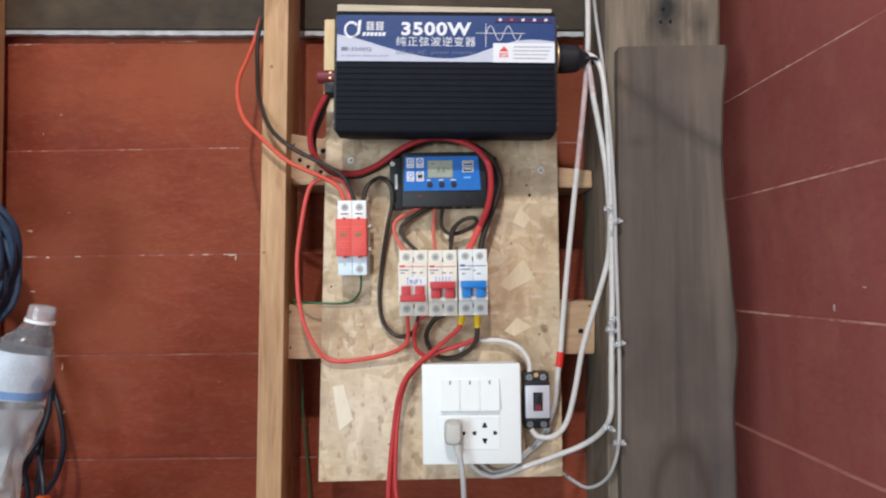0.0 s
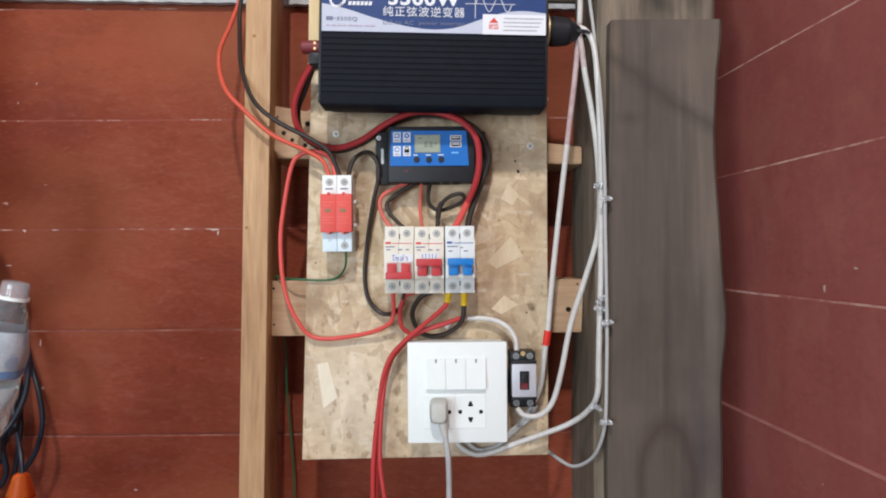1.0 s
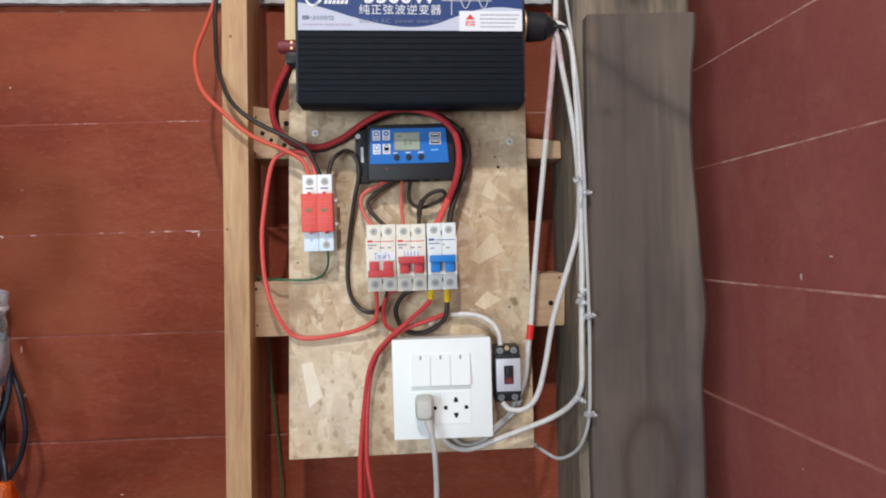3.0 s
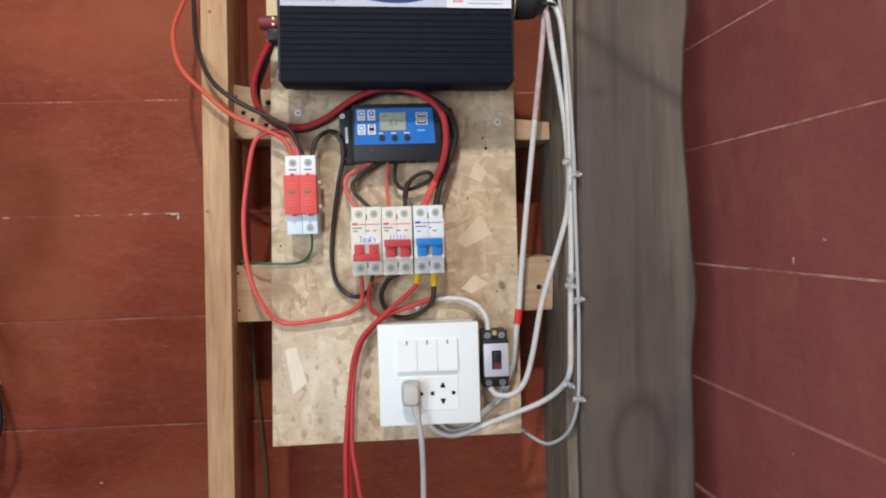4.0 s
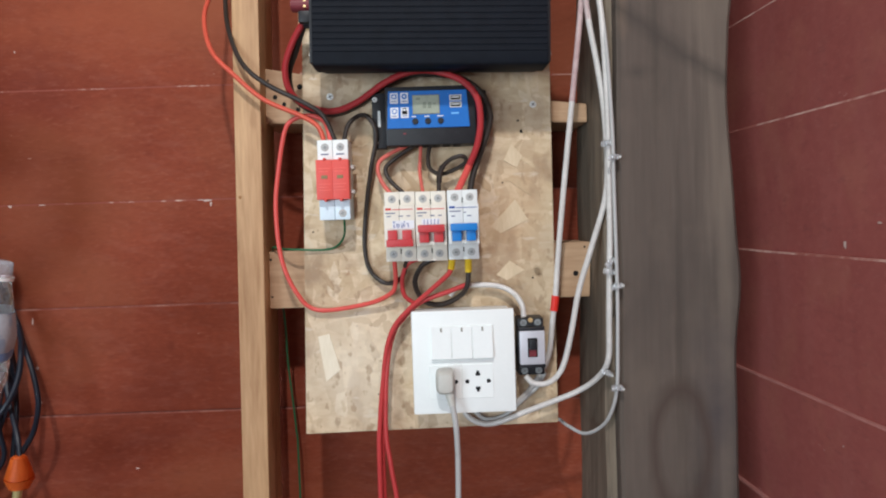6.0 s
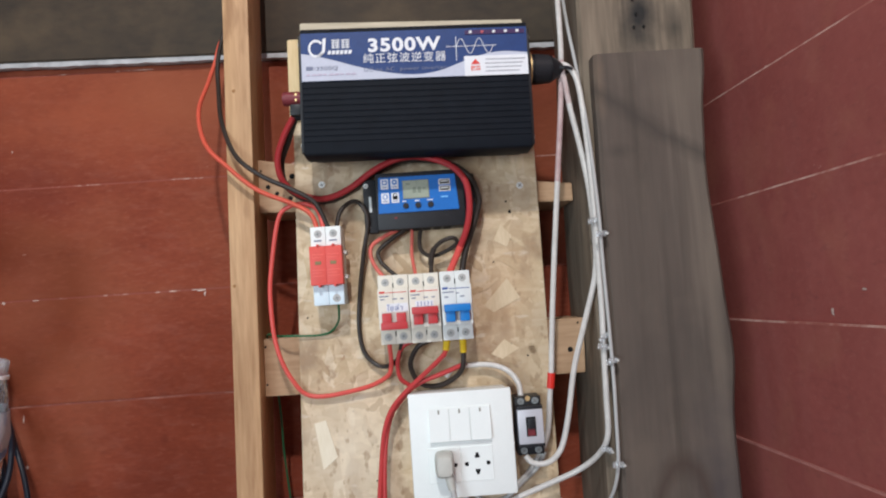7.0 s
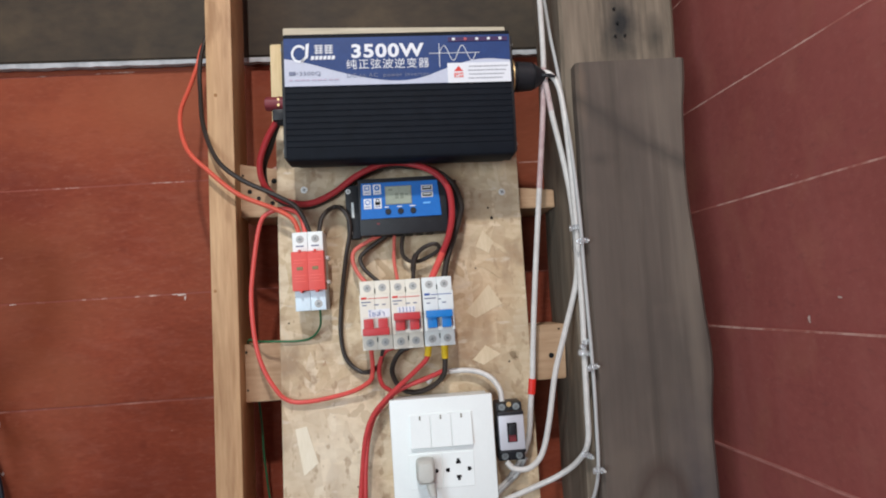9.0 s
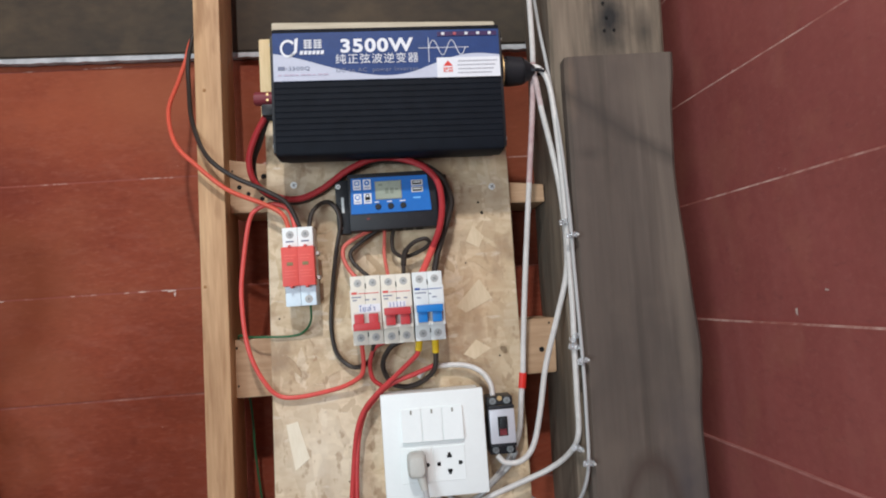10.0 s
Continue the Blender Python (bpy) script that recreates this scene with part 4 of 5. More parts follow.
lettering("โซล่า", 0.0085, -0.0165, -0.0643, 1.4575, INKBLUE, "handwriting", tag, 0.0, 0.018)
tag = part("paper_tag", box(0.0165, 0.0375, -0.0640, -0.0634, 1.4575, 1.4665), INKWHITE, m2, "white paper tag, half hidden")
bars([(0.019 + i * 0.004, 0.0197 + i * 0.004, 1.460, 1.4658) for i in range(5)], -0.0641, INKBLUE, "handwriting", tag)
din = thing("din_rail", (0.028, -0.001, 1.445), "metal mounting rail behind the breakers", "rail")
part("rail", box(-0.028, 0.084, -0.0011, -0.0001, 1.442, 1.474), STEEL, din)

spd = thing("surge_protector", (-0.084, -0.03, 1.468), "white surge protector with two red plug-in cartridges", "surge protector")
for i in range(2):
    a = -0.1025 + i * 0.018
    part("base", box(a, a + 0.0178, -0.043, -0.0012, 1.536, 1.562, 0.0009), WHITE, spd)
    part("base", box(a, a + 0.0178, -0.043, -0.0012, 1.469, 1.494, 0.0009), BLUEWHITE, spd)
    part("back", box(a, a + 0.0178, -0.034, -0.0012, 1.4942, 1.5358), WHITE, spd)
    c = part("cartridge", box(a - 0.0012 + 0.0009 * i, a + 0.0180 + 0.0009 * i, -0.0525, -0.0345, 1.4925, 1.5385, 0.0012), SPDRED, spd, "red cartridge")
    part("window", box(a + 0.0050, a + 0.0120, -0.0530, -0.0520, 1.5165, 1.5205, 0.0003, 1), INKGREEN, c, "green indicator window")
    bars([(a + 0.002, a + 0.0155 - 0.003 * (j % 2), 1.503 + j * 0.0035 + (0.011 if j > 2 else 0), 1.5038 + j * 0.0035 + (0.011 if j > 2 else 0)) for j in range(5)], -0.0527, plain("pale_red_ink", (0.80, 0.16, 0.12), 0.5), "small_print", c)
    part("latch", box(a + 0.0075, a + 0.0105, -0.0540, -0.0450, 1.5375, 1.5405, 0.0006, 1), SPDRED, c)
    part("latch", box(a + 0.0075, a + 0.0105, -0.0540, -0.0450, 1.4902, 1.4930, 0.0006, 1), SPDRED, c)
    bars([(a + 0.004, a + 0.013, 1.5445, 1.5462)], -0.0432, INKGREY, "small_print", spd)
terminal_screws(-0.1025, -0.0665, 1.5535, -0.043, spd)
terminal_screws(-0.0845, -0.0665, 1.4765, -0.043, spd, 1)
for z in (1.531, 1.502):
    part("signal_plug", box(-0.0662, -0.0625, -0.030, -0.010, z - 0.002, z + 0.002), WHITE, spd)

# ---- switch and socket plate ----
sw = thing("switch_socket", (0.06, -0.03, 1.238), "white wall plate with three rocker switches and two sockets", "switch plate")
part("box", box(0.003, 0.117, -0.042, -0.0012, 1.241, 1.357, 0.002), WHITE, sw)
plate = part("plate", box(0.0, 0.120, -0.052, -0.0422, 1.238, 1.3592, 0.0022), WHITE, sw)
part("module_frame", box(0.0222, 0.0948, -0.0528, -0.0515, 1.3015, 1.3415, 0.0006, 1), WHITE, plate)
for i in range(3):
    a = 0.0226 + i * 0.0240
    r = bmesh.new()
    pr = [(-0.0528, 1.3405), (-0.0545, 1.3405), (-0.0580, 1.3030), (-0.0528, 1.3030)]
    va = [r.verts.new((a, y, z)) for y, z in pr]
    vb = [r.verts.new((a + 0.0236, y, z)) for y, z in pr]
    r.faces.new(va), r.faces.new(vb[::-1])
    for j in range(4):
        r.faces.new((va[j], va[(j + 1) % 4], vb[(j + 1) % 4], vb[j]))
    bmesh.ops.bevel(r, geom=r.edges[:], offset=0.0006, segments=2, affect="EDGES")
    rk = part("rocker", r, WHITE, plate)
    part("indicator", box(a + 0.0108, a + 0.0128, -0.0552, -0.0543, 1.3345, 1.3392), plain("indicator_grey", (0.25, 0.24, 0.20), 0.5), rk)
for k_, x in enumerate((0.0375, 0.0757)):
    so = part("socket", box(x - 0.0185, x + 0.0185, -0.0526, -0.0515, 1.2555, 1.2955, 0.0005, 1), WHITE, plate)
    z = 1.2755
    for dx, dz in ((0, 0.0090), (0, -0.0090)):
        s = 1 if dz > 0 else -1
        part("socket_hole", prism([(x - 0.0028, z + dz - 0.0026 * s), (x + 0.0028, z + dz - 0.0026 * s), (x + 0.0028, z + dz), (x + 0.0016, z + dz + 0.0012 * s), (x + 0.0016, z + dz + 0.0034 * s), (x - 0.0016, z + dz + 0.0034 * s), (x - 0.0016, z + dz + 0.0012 * s), (x - 0.0028, z + dz)], -0.0528, -0.0520), HOLE, so, smooth=False)
    for dx in ((0.0127,) if k_ == 0 else (-0.0127, 0.0127)):
        s = 1 if dx > 0 else -1
        b = rod((x + dx, -0.0520, z), (x + dx, -0.0528, z), 0.0023, sides=14)
        box(x + dx - 0.0023 if s > 0 else x + dx, x + dx if s > 0 else x + dx + 0.0023, -0.0528, -0.0520, z - 0.0023, z + 0.0023, bm=b)
        part("socket_hole", b, HOLE, so)

plug = thing("power_plug", (0.0375, -0.07, 1.262), "cloudy grey moulded plug with a grey cord, in the socket", "plug")
pg = bmesh.new()
rings = []
for y, k in ((-0.0530, 0.95), (-0.0545, 1.0), (-0.0640, 1.0), (-0.0710, 0.96), (-0.0755, 0.88), (-0.0780, 0.72), (-0.0788, 0.45)):
    ring = []
    for i in range(28):
        a = 2 * math.pi * i / 28
        c, d = math.cos(a), math.sin(a)
        ring.append(pg.verts.new((0.0375 + 0.0112 * k * math.copysign(abs(c) ** 0.5, c), y, 1.2790 + 0.0142 * k * math.copysign(abs(d) ** 0.5, d))))
    rings.append(ring)
for p, q in zip(rings, rings[1:]):
    for i in range(28):
        pg.faces.new((p[i], p[(i + 1) % 28], q[(i + 1) % 28], q[i]))
pg.faces.new(rings[0][::-1])
pg.faces.new(rings[-1])
part("moulding", pg, CLOUDY, plug)
part("strain_relief", rod((0.041, -0.070, 1.272), (0.0445, -0.070, 1.252), 0.0060, 0.0042, 12), CLOUDY, plug)
part("cord", tube([(0.0425, -0.070, 1.266), (0.045, -0.071, 1.251), (0.048, -0.073, 1.228), (0.049, -0.069, 1.201), (0.049, -0.064, 1.174), (0.047, -0.055, 1.05), (0.047, -0.05, 0.75), (0.06, -0.05, 0.30), (0.08, -0.06, 0.0045)], 0.0033), WIREGREY, plug)

sb = thing("safety_breaker", (0.140, -0.02, 1.276), "small black safety breaker with a grey face and red switch", "breaker")
part("base", box(0.1255, 0.1565, -0.034, -0.0012, 1.2765, 1.3445, 0.0015), BLACK, sb)
part("front", box(0.1262, 0.1558, -0.048, -0.0342, 1.2915, 1.3315, 0.0015), plain("grey_face", (0.50, 0.51, 0.55), 0.4, metal=0.2), sb, "grey face")
part("top_rim", box(0.1258, 0.1562, -0.0472, -0.0342, 1.3317, 1.3355, 0.0008), BLACK, sb)
part("bottom_rim", box(0.1258, 0.1562, -0.0472, -0.0342, 1.2878, 1.2913, 0.0008), BLACK, sb)
part("switch_window", box(0.1355, 0.1470, -0.0486, -0.0475, 1.3005, 1.3230, 0.0004, 1), HOLE, sb)
part("switch_lever", box(0.1375, 0.1450, -0.0535, -0.0486, 1.3095, 1.3215, 0.001), BLACK, sb)
part("switch_flag", box(0.1372, 0.1453, -0.0498, -0.0487, 1.3015, 1.3100), PLUM, sb, "red flag")
for x in (0.1325, 0.1495):
    for z in (1.3395, 1.2822):
        screw(x, -0.0365, z, 0.0042, sb, material=DIMSTEEL, slot=35)
        part("terminal_lug", box(x - 0.004, x + 0.004, -0.0352, -0.0338, z - 0.003, z + 0.003), BLACK, sb)
part("mounting_screw", rod((0.141, -0.036, 1.3425), (0.141, -0.034, 1.3425), 0.003, sides=12), BRASS, sb)


# ---- wiring ----
def wire(name, points, r, material, label, extra=(), group="wiring of the panel"):
    """A cable as a thing, with sleeves: (first step, last step, radius, material, name)."""
    line = glide(points, 8)
    body = solid(name, tube(line, r, 10, 1), material, label, "cable", group)
    for a, b, r2, m2, nm in extra:
        i, j = int(a * (len(line) - 1)), max(int(b * (len(line) - 1)), int(a * (len(line) - 1)) + 1)
        part(nm, tube(line[i:j + 1], r2, 10, 1), m2, body)
    return body


wire("solar_cable", [(-0.190, 0.0730, 2.02), (-0.198, 0.0730, 1.93), (-0.214, 0.0730, 1.862), (-0.228, 0.073, 1.832), (-0.234, 0.070, 1.808), (-0.239, 0.050, 1.774), (-0.243, 0.013, 1.725), (-0.227, -0.020, 1.675), (-0.200, -0.026, 1.644), (-0.166, -0.026, 1.614), (-0.124, -0.026, 1.594), (-0.103, -0.028, 1.580), (-0.0955, -0.028, 1.560)], 0.0028, SOLARRED, "orange-red solar cable that hangs beside the stud into the surge protector")
wire("solar_cable", [(-0.180, 0.0730, 2.02), (-0.186, 0.0730, 1.95), (-0.203, 0.0730, 1.900), (-0.2175, 0.068, 1.855), (-0.225, 0.050, 1.804), (-0.221, 0.030, 1.755), (-0.210, -0.004, 1.705), (-0.190, -0.026, 1.658), (-0.161, -0.031, 1.631), (-0.120, -0.032, 1.609), (-0.096, -0.030, 1.592), (-0.082, -0.028, 1.560)], 0.0029, WIREBLACK, "black solar cable that crosses the stud into the surge protector")
wire("loop_wire", [(-0.088, -0.030, 1.560), (-0.095, -0.024, 1.585), (-0.113, -0.019, 1.594), (-0.133, -0.016, 1.591), (-0.145, -0.014, 1.577), (-0.155, -0.012, 1.530), (-0.160, -0.012, 1.484), (-0.156, -0.012, 1.426), (-0.140, -0.010, 1.383), (-0.115, -0.008, 1.360), (-0.057, -0.010, 1.365), (-0.026, -0.018, 1.377), (-0.018, -0.024, 1.391), (-0.018, -0.030, 1.420)], 0.0028, WIREORANGE, "orange-red wire in a wide loop from surge protector to breaker")
wire("loop_wire", [(-0.073, -0.028, 1.560), (-0.068, -0.022, 1.581), (-0.055, -0.015, 1.593), (-0.043, -0.020, 1.589), (-0.035, -0.021, 1.568), (-0.043, -0.014, 1.530), (-0.051, -0.008, 1.483), (-0.055, -0.006, 1.437), (-0.049, -0.006, 1.406), (-0.030, -0.010, 1.390), (-0.010, -0.020, 1.398), (-0.003, -0.030, 1.420)], 0.0028, WIREBLACK, "black wire in a loop from surge protector to breaker")
wire("battery_cable", [(-0.104, -0.052, 1.708), (-0.112, -0.047, 1.697), (-0.128, -0.037, 1.675), (-0.139, -0.027, 1.649), (-0.136, -0.017, 1.624), (-0.117, -0.012, 1.607), (-0.088, -0.010, 1.600), (-0.058, -0.012, 1.609), (-0.023, -0.024, 1.629), (0.008, -0.030, 1.640), (0.038, -0.034, 1.639), (0.068, -0.042, 1.626), (0.085, -0.044, 1.606), (0.0885, -0.044, 1.578), (0.084, -0.043, 1.551), (0.073, -0.036, 1.525), (0.059, -0.030, 1.497)], 0.0039, WIRERED, "thick red cable from inverter terminal to blue breaker", [(0.93, 1.0, 0.0042, WIREORANGE, "heat_shrink")])
wire("battery_cable", [(-0.110, -0.045, 1.697), (-0.115, -0.040, 1.690), (-0.126, -0.025, 1.670), (-0.137, -0.014, 1.647), (-0.134, -0.008, 1.620), (-0.112, -0.005, 1.602), (-0.085, -0.004, 1.598), (-0.057, -0.005, 1.608), (-0.022, -0.014, 1.629), (0.008, -0.020, 1.639), (0.038, -0.024, 1.638), (0.068, -0.031, 1.630), (0.091, -0.033, 1.612), (0.101, -0.026, 1.588), (0.099, -0.024, 1.572), (0.092, -0.026, 1.552), (0.080, -0.030, 1.521), (0.074, -0.030, 1.496)], 0.0039, WIREBLACK, "thick black cable from inverter terminal to blue breaker")
wire("controller_wire", [(0.003, -0.018, 1.556), (-0.017, -0.020, 1.547), (-0.032, -0.020, 1.537), (-0.034, -0.022, 1.524), (-0.028, -0.026, 1.509), (-0.018, -0.030, 1.496)], 0.0025, WIREPINK, "faded red wire from controller to breaker")
wire("controller_wire", [(0.012, -0.015, 1.556), (-0.011, -0.015, 1.542), (-0.025, -0.015, 1.530), (-0.023, -0.018, 1.518), (-0.013, -0.024, 1.506), (-0.001, -0.030, 1.495)], 0.0026, WIREBLACK, "black wire from controller to breaker")
wire("controller_wire", [(0.018, -0.015, 1.556), (0.0165, -0.010, 1.540), (0.0155, -0.012, 1.522), (0.019, -0.030, 1.495)], 0.0022, WIREPINK, "faded red wire, straight down from controller to breaker")
wire("controller_wire", [(0.029, -0.015, 1.556), (0.026, -0.015, 1.540), (0.028, -0.014, 1.527), (0.040, -0.014, 1.520), (0.058, -0.018, 1.525), (0.071, -0.026, 1.533), (0.066, -0.030, 1.5395), (0.051, -0.029, 1.535), (0.040, -0.026, 1.522), (0.037, -0.030, 1.495)], 0.0026, WIREBLACK, "black wire with a curl from controller to breaker", [(0.86, 0.95, 0.0035, WIREBLACK, "heat_shrink")])
wire("load_wire", [(0.033, -0.030, 1.420), (0.015, -0.024, 1.411), (0.005, -0.016, 1.390), (0.015, -0.010, 1.367), (0.036, -0.010, 1.362), (0.057, -0.016, 1.371), (0.068, -0.024, 1.386), (0.070, -0.030, 1.420)], 0.0032, WIREBLACK, "black wire looped between two breakers", [(0.935, 1.0, 0.0042, YELLOW, "yellow_sleeve")])
wire("load_wire", [(0.051, -0.030, 1.420), (0.048, -0.030, 1.404), (0.041, -0.030, 1.396), (0.021, -0.028, 1.379), (-0.004, -0.026, 1.358), (-0.021, -0.028, 1.339), (-0.031, -0.028, 1.313), (-0.037, -0.028, 1.273), (-0.042, -0.032, 1.225), (-0.044, -0.036, 1.169), (-0.045, -0.035, 0.9), (-0.06, -0.03, 0.3), (-0.08, -0.05, 0.004)], 0.0030, WIRELOAD, "red wire with a yellow sleeve, hanging down to the floor", [(0.0, 0.08, 0.0042, YELLOW, "yellow_sleeve")])
wire("load_wire", [(0.067, -0.021, 1.386), (0.044, -0.022, 1.378), (0.010, -0.020, 1.366), (-0.013, -0.022, 1.345), (-0.025, -0.024, 1.326), (-0.032, -0.027, 1.286), (-0.035, -0.029, 1.240), (-0.035, -0.031, 1.204), (-0.030, -0.033, 1.167), (-0.024, -0.033, 1.10), (-0.03, -0.03, 0.9), (-0.05, -0.03, 0.3), (-0.07, -0.05, 0.004)], 0.0029, WIRELOAD, "red wire of the hanging bundle, bowed outwards near its end")
wire("load_wire", [(0.015, -0.030, 1.420), (-0.002, -0.027, 1.414), (-0.010, -0.022, 1.395), (-0.008, -0.018, 1.375), (0.004, -0.014, 1.362), (-0.012, -0.014, 1.349), (-0.026, -0.018, 1.319), (-0.0345, -0.021, 1.273), (-0.0385, -0.025, 1.224), (-0.040, -0.028, 1.167), (-0.04, -0.03, 0.9), (-0.055, -0.03, 0.3), (-0.075, -0.05, 0.004)], 0.0027, WIRELOAD, "red wire at the back of the hanging bundle")
wire("white_wire", [(0.047, -0.006, 1.372), (0.056, -0.008, 1.381), (0.071, -0.010, 1.384), (0.102, -0.012, 1.383), (0.122, -0.018, 1.375), (0.132, -0.028, 1.361), (0.1335, -0.034, 1.346)], 0.0033, WIREWHITE, "white wire from under the breakers into the safety breaker")
wire("mains_cable", [(0.219, -0.025, 2.05), (0.217, -0.030, 1.873), (0.215, -0.037, 1.833), (0.214, -0.040, 1.777), (0.212, -0.042, 1.740), (0.207, -0.042, 1.686), (0.199, -0.038, 1.616), (0.191, -0.034, 1.546), (0.183, -0.031, 1.475), (0.176, -0.030, 1.408), (0.1725, -0.030, 1.370), (0.1685, -0.028, 1.340), (0.163, -0.022, 1.296), (0.147, -0.012, 1.262), (0.128, -0.008, 1.240), (0.105, -0.008, 1.230)], 0.0034, WIREWHITE, "long white mains cable with a band of red tape", [(0.670, 0.716, 0.0047, TAPERED, "red_tape"), (0.26, 0.42, 0.00345, WIREPLUM, "stained_stretch")])
wire("mains_cable", [(0.205, -0.052, 1.733), (0.211, -0.050, 1.728), (0.217, -0.050, 1.683), (0.225, -0.052, 1.632), (0.229, -0.060, 1.583), (0.2305, -0.064, 1.524), (0.227, -0.062, 1.481), (0.211, -0.054, 1.424), (0.197, -0.049, 1.377), (0.186, -0.045, 1.320), (0.176, -0.041, 1.284), (0.161, -0.039, 1.268), (0.143, -0.037, 1.267), (0.1335, -0.035, 1.276)], 0.0034, WIREWHITE, "white cable from inverter gland to safety breaker", [(0.02, 0.15, 0.00345, WIREPLUM, "stained_stretch")])
wire("mains_cable", [(0.205, -0.050, 1.735), (0.214, -0.050, 1.737), (0.223, -0.054, 1.726), (0.2275, -0.060, 1.702), (0.2295, -0.066, 1.652), (0.2305, -0.069, 1.595), (0.2305, -0.071, 1.540), (0.2300, -0.071, 1.484), (0.2290, -0.074, 1.441), (0.2275, -0.074, 1.401), (0.2260, -0.073, 1.341), (0.2250, -0.068, 1.298), (0.216, -0.048, 1.273), (0.196, -0.030, 1.254), (0.166, -0.024, 1.241), (0.133, -0.025, 1.230), (0.100, -0.020, 1.217), (0.080, -0.015, 1.215), (0.063, -0.008, 1.224), (0.055, -0.006, 1.245)], 0.0034, WIREWHITE, "white cable clipped to the post, curving under the wall plate")
wire("thin_cable", [(0.222, 0.004, 2.05), (0.224, 0.000, 1.878), (0.226, -0.012, 1.843), (0.227, -0.026, 1.792), (0.2285, -0.048, 1.734), (0.231, -0.072, 1.645), (0.232, -0.085, 1.553), (0.232, -0.0855, 1.498), (0.2330, -0.0860, 1.384), (0.2320, -0.0860, 1.321), (0.2305, -0.084, 1.270), (0.226, -0.072, 1.238), (0.218, -0.052, 1.216), (0.203, -0.028, 1.202), (0.188, -0.004, 1.205), (0.178, 0.024, 1.208), (0.15, 0.03, 1.22)], 0.0021, WIREGREY, "thin grey cable clipped along the post edge")
wire("white_wire", [(0.158, -0.022, 1.276), (0.150, -0.014, 1.258), (0.128, -0.010, 1.238), (0.108, -0.010, 1.222), (0.085, -0.010, 1.219), (0.070, -0.006, 1.232)], 0.0028, WIREGREY, "grey-white wire that slips behind the wall plate")
wire("earth_wire", [(-0.0755, -0.030, 1.472), (-0.078, -0.018, 1.450), (-0.089, -0.008, 1.437), (-0.106, -0.004, 1.433), (-0.1415, -0.004, 1.4345), (-0.158, 0.006, 1.4355), (-0.172, 0.018, 1.437), (-0.176, 0.045, 1.42), (-0.172, 0.060, 1.363), (-0.171, 0.070, 1.323), (-0.172, 0.080, 1.280), (-0.166, 0.085, 1.193), (-0.165, 0.090, 1.121), (-0.165, 0.09, 0.7), (-0.16, 0.09, 0.003)], 0.0014, WIREGREEN, "thin green earth wire, down to the floor")
tie = thing("cable_tie", (0.2125, -0.05, 1.728), "dark tie round the white cables beside the gland", "cable tie")
part("band", tube([(0.2125 + 0.0095 * math.cos(radians(a)), -0.048 + 0.011 * math.sin(radians(a)), 1.731) for a in range(0, 361, 30)], 0.0022, 8, 2), BLACK, tie)
part("tail", rod((0.206, -0.058, 1.733), (0.222, -0.059, 1.729), 0.0016, sides=8), BLACK, tie)

# clips on the post
def cable_clip(x, y, z, lean):
    c = thing("cable_clip", (x, y, z), "small clear cable clip nailed to the post", "cable clip", "clips on the post", turn=(0, lean, 0))
    part("saddle", box(x - 0.0045, x + 0.0045, y - 0.005, y + 0.006, z - 0.0032, z + 0.0032, 0.0018), CLIP, c)
    part("nail", rod((x + 0.004, y - 0.0065, z), (x + 0.004, y + 0.005, z), 0.0014, sides=8), STEEL, c)
    part("wing", box(x - 0.0085, x - 0.003, y - 0.003, y - 0.001, z - 0.0045, z + 0.002, 0.0008), CLIP, c)


for x, y, z, a in ((0.2295, -0.0745, 1.545, 0), (0.2280, -0.0775, 1.400, 20), (0.2290, -0.0770, 1.412, -35), (0.2245, -0.0680, 1.283, 30), (0.2340, -0.0870, 1.528, 5), (0.2340, -0.0870, 1.385, -5), (0.2320, -0.0860, 1.270, 10)):
    cable_clip(x, y, z, a)

# ---- bottle, rope and cable coil ----
stand = thing("wooden_stand", (-0.50, -0.29, 0.0), "plain wooden stand under the bottle", "stand")
part("top", box(-0.72, -0.30, -0.46, -0.13, 1.108, 1.13, 0.003), BEAM, stand)
for x in (-0.70, -0.34):
    for y in (-0.44, -0.17):
        part("leg", box(x, x + 0.03, y, y + 0.03, 0, 1.1078, 0.002), BEAM, stand)

bot = thing("water_bottle", (-0.40, -0.27, 1.1305), "crumpled clear plastic water bottle with a white label and cap", "bottle", "bottles on the stand")


def turned(rings, name, material, parent, seg=28, crumple=0.0, caps=True, label=""):
    """A round body whose rings (z, centre x, radius) may shift sideways."""
    bm = bmesh.new()
    rows = []
    for z, cx, r in rings:
        row = []
        for s in range(seg):
            a = 2 * math.pi * s / seg
            rr = r * (1 + crumple * noise.noise((math.cos(a) * 2.2, math.sin(a) * 2.2, z * 38)))
            row.append(bm.verts.new((cx + rr * math.cos(a), -0.27 + rr * math.sin(a), z - 0.22 * rr * math.cos(a))))
        rows.append(row)
    for p, q in zip(rows, rows[1:]):
        for s in range(seg):
            bm.faces.new((p[s], p[(s + 1) % seg], q[(s + 1) % seg], q[s]))
    if caps:
        bm.faces.new(rows[0]), bm.faces.new(rows[-1][::-1])
    return part(name, bm, material, parent, label)


turned([(1.4425, -0.3435, 0.0098), (1.4415, -0.3436, 0.0112), (1.4315, -0.3458, 0.0118), (1.4300, -0.3460, 0.0120)], "cap", CLIP, bot, label="clear cap")
turned([(1.4297, -0.3460, 0.0130), (1.4268, -0.3466, 0.0130)], "cap_ring", WHITE, bot, label="white tamper ring")


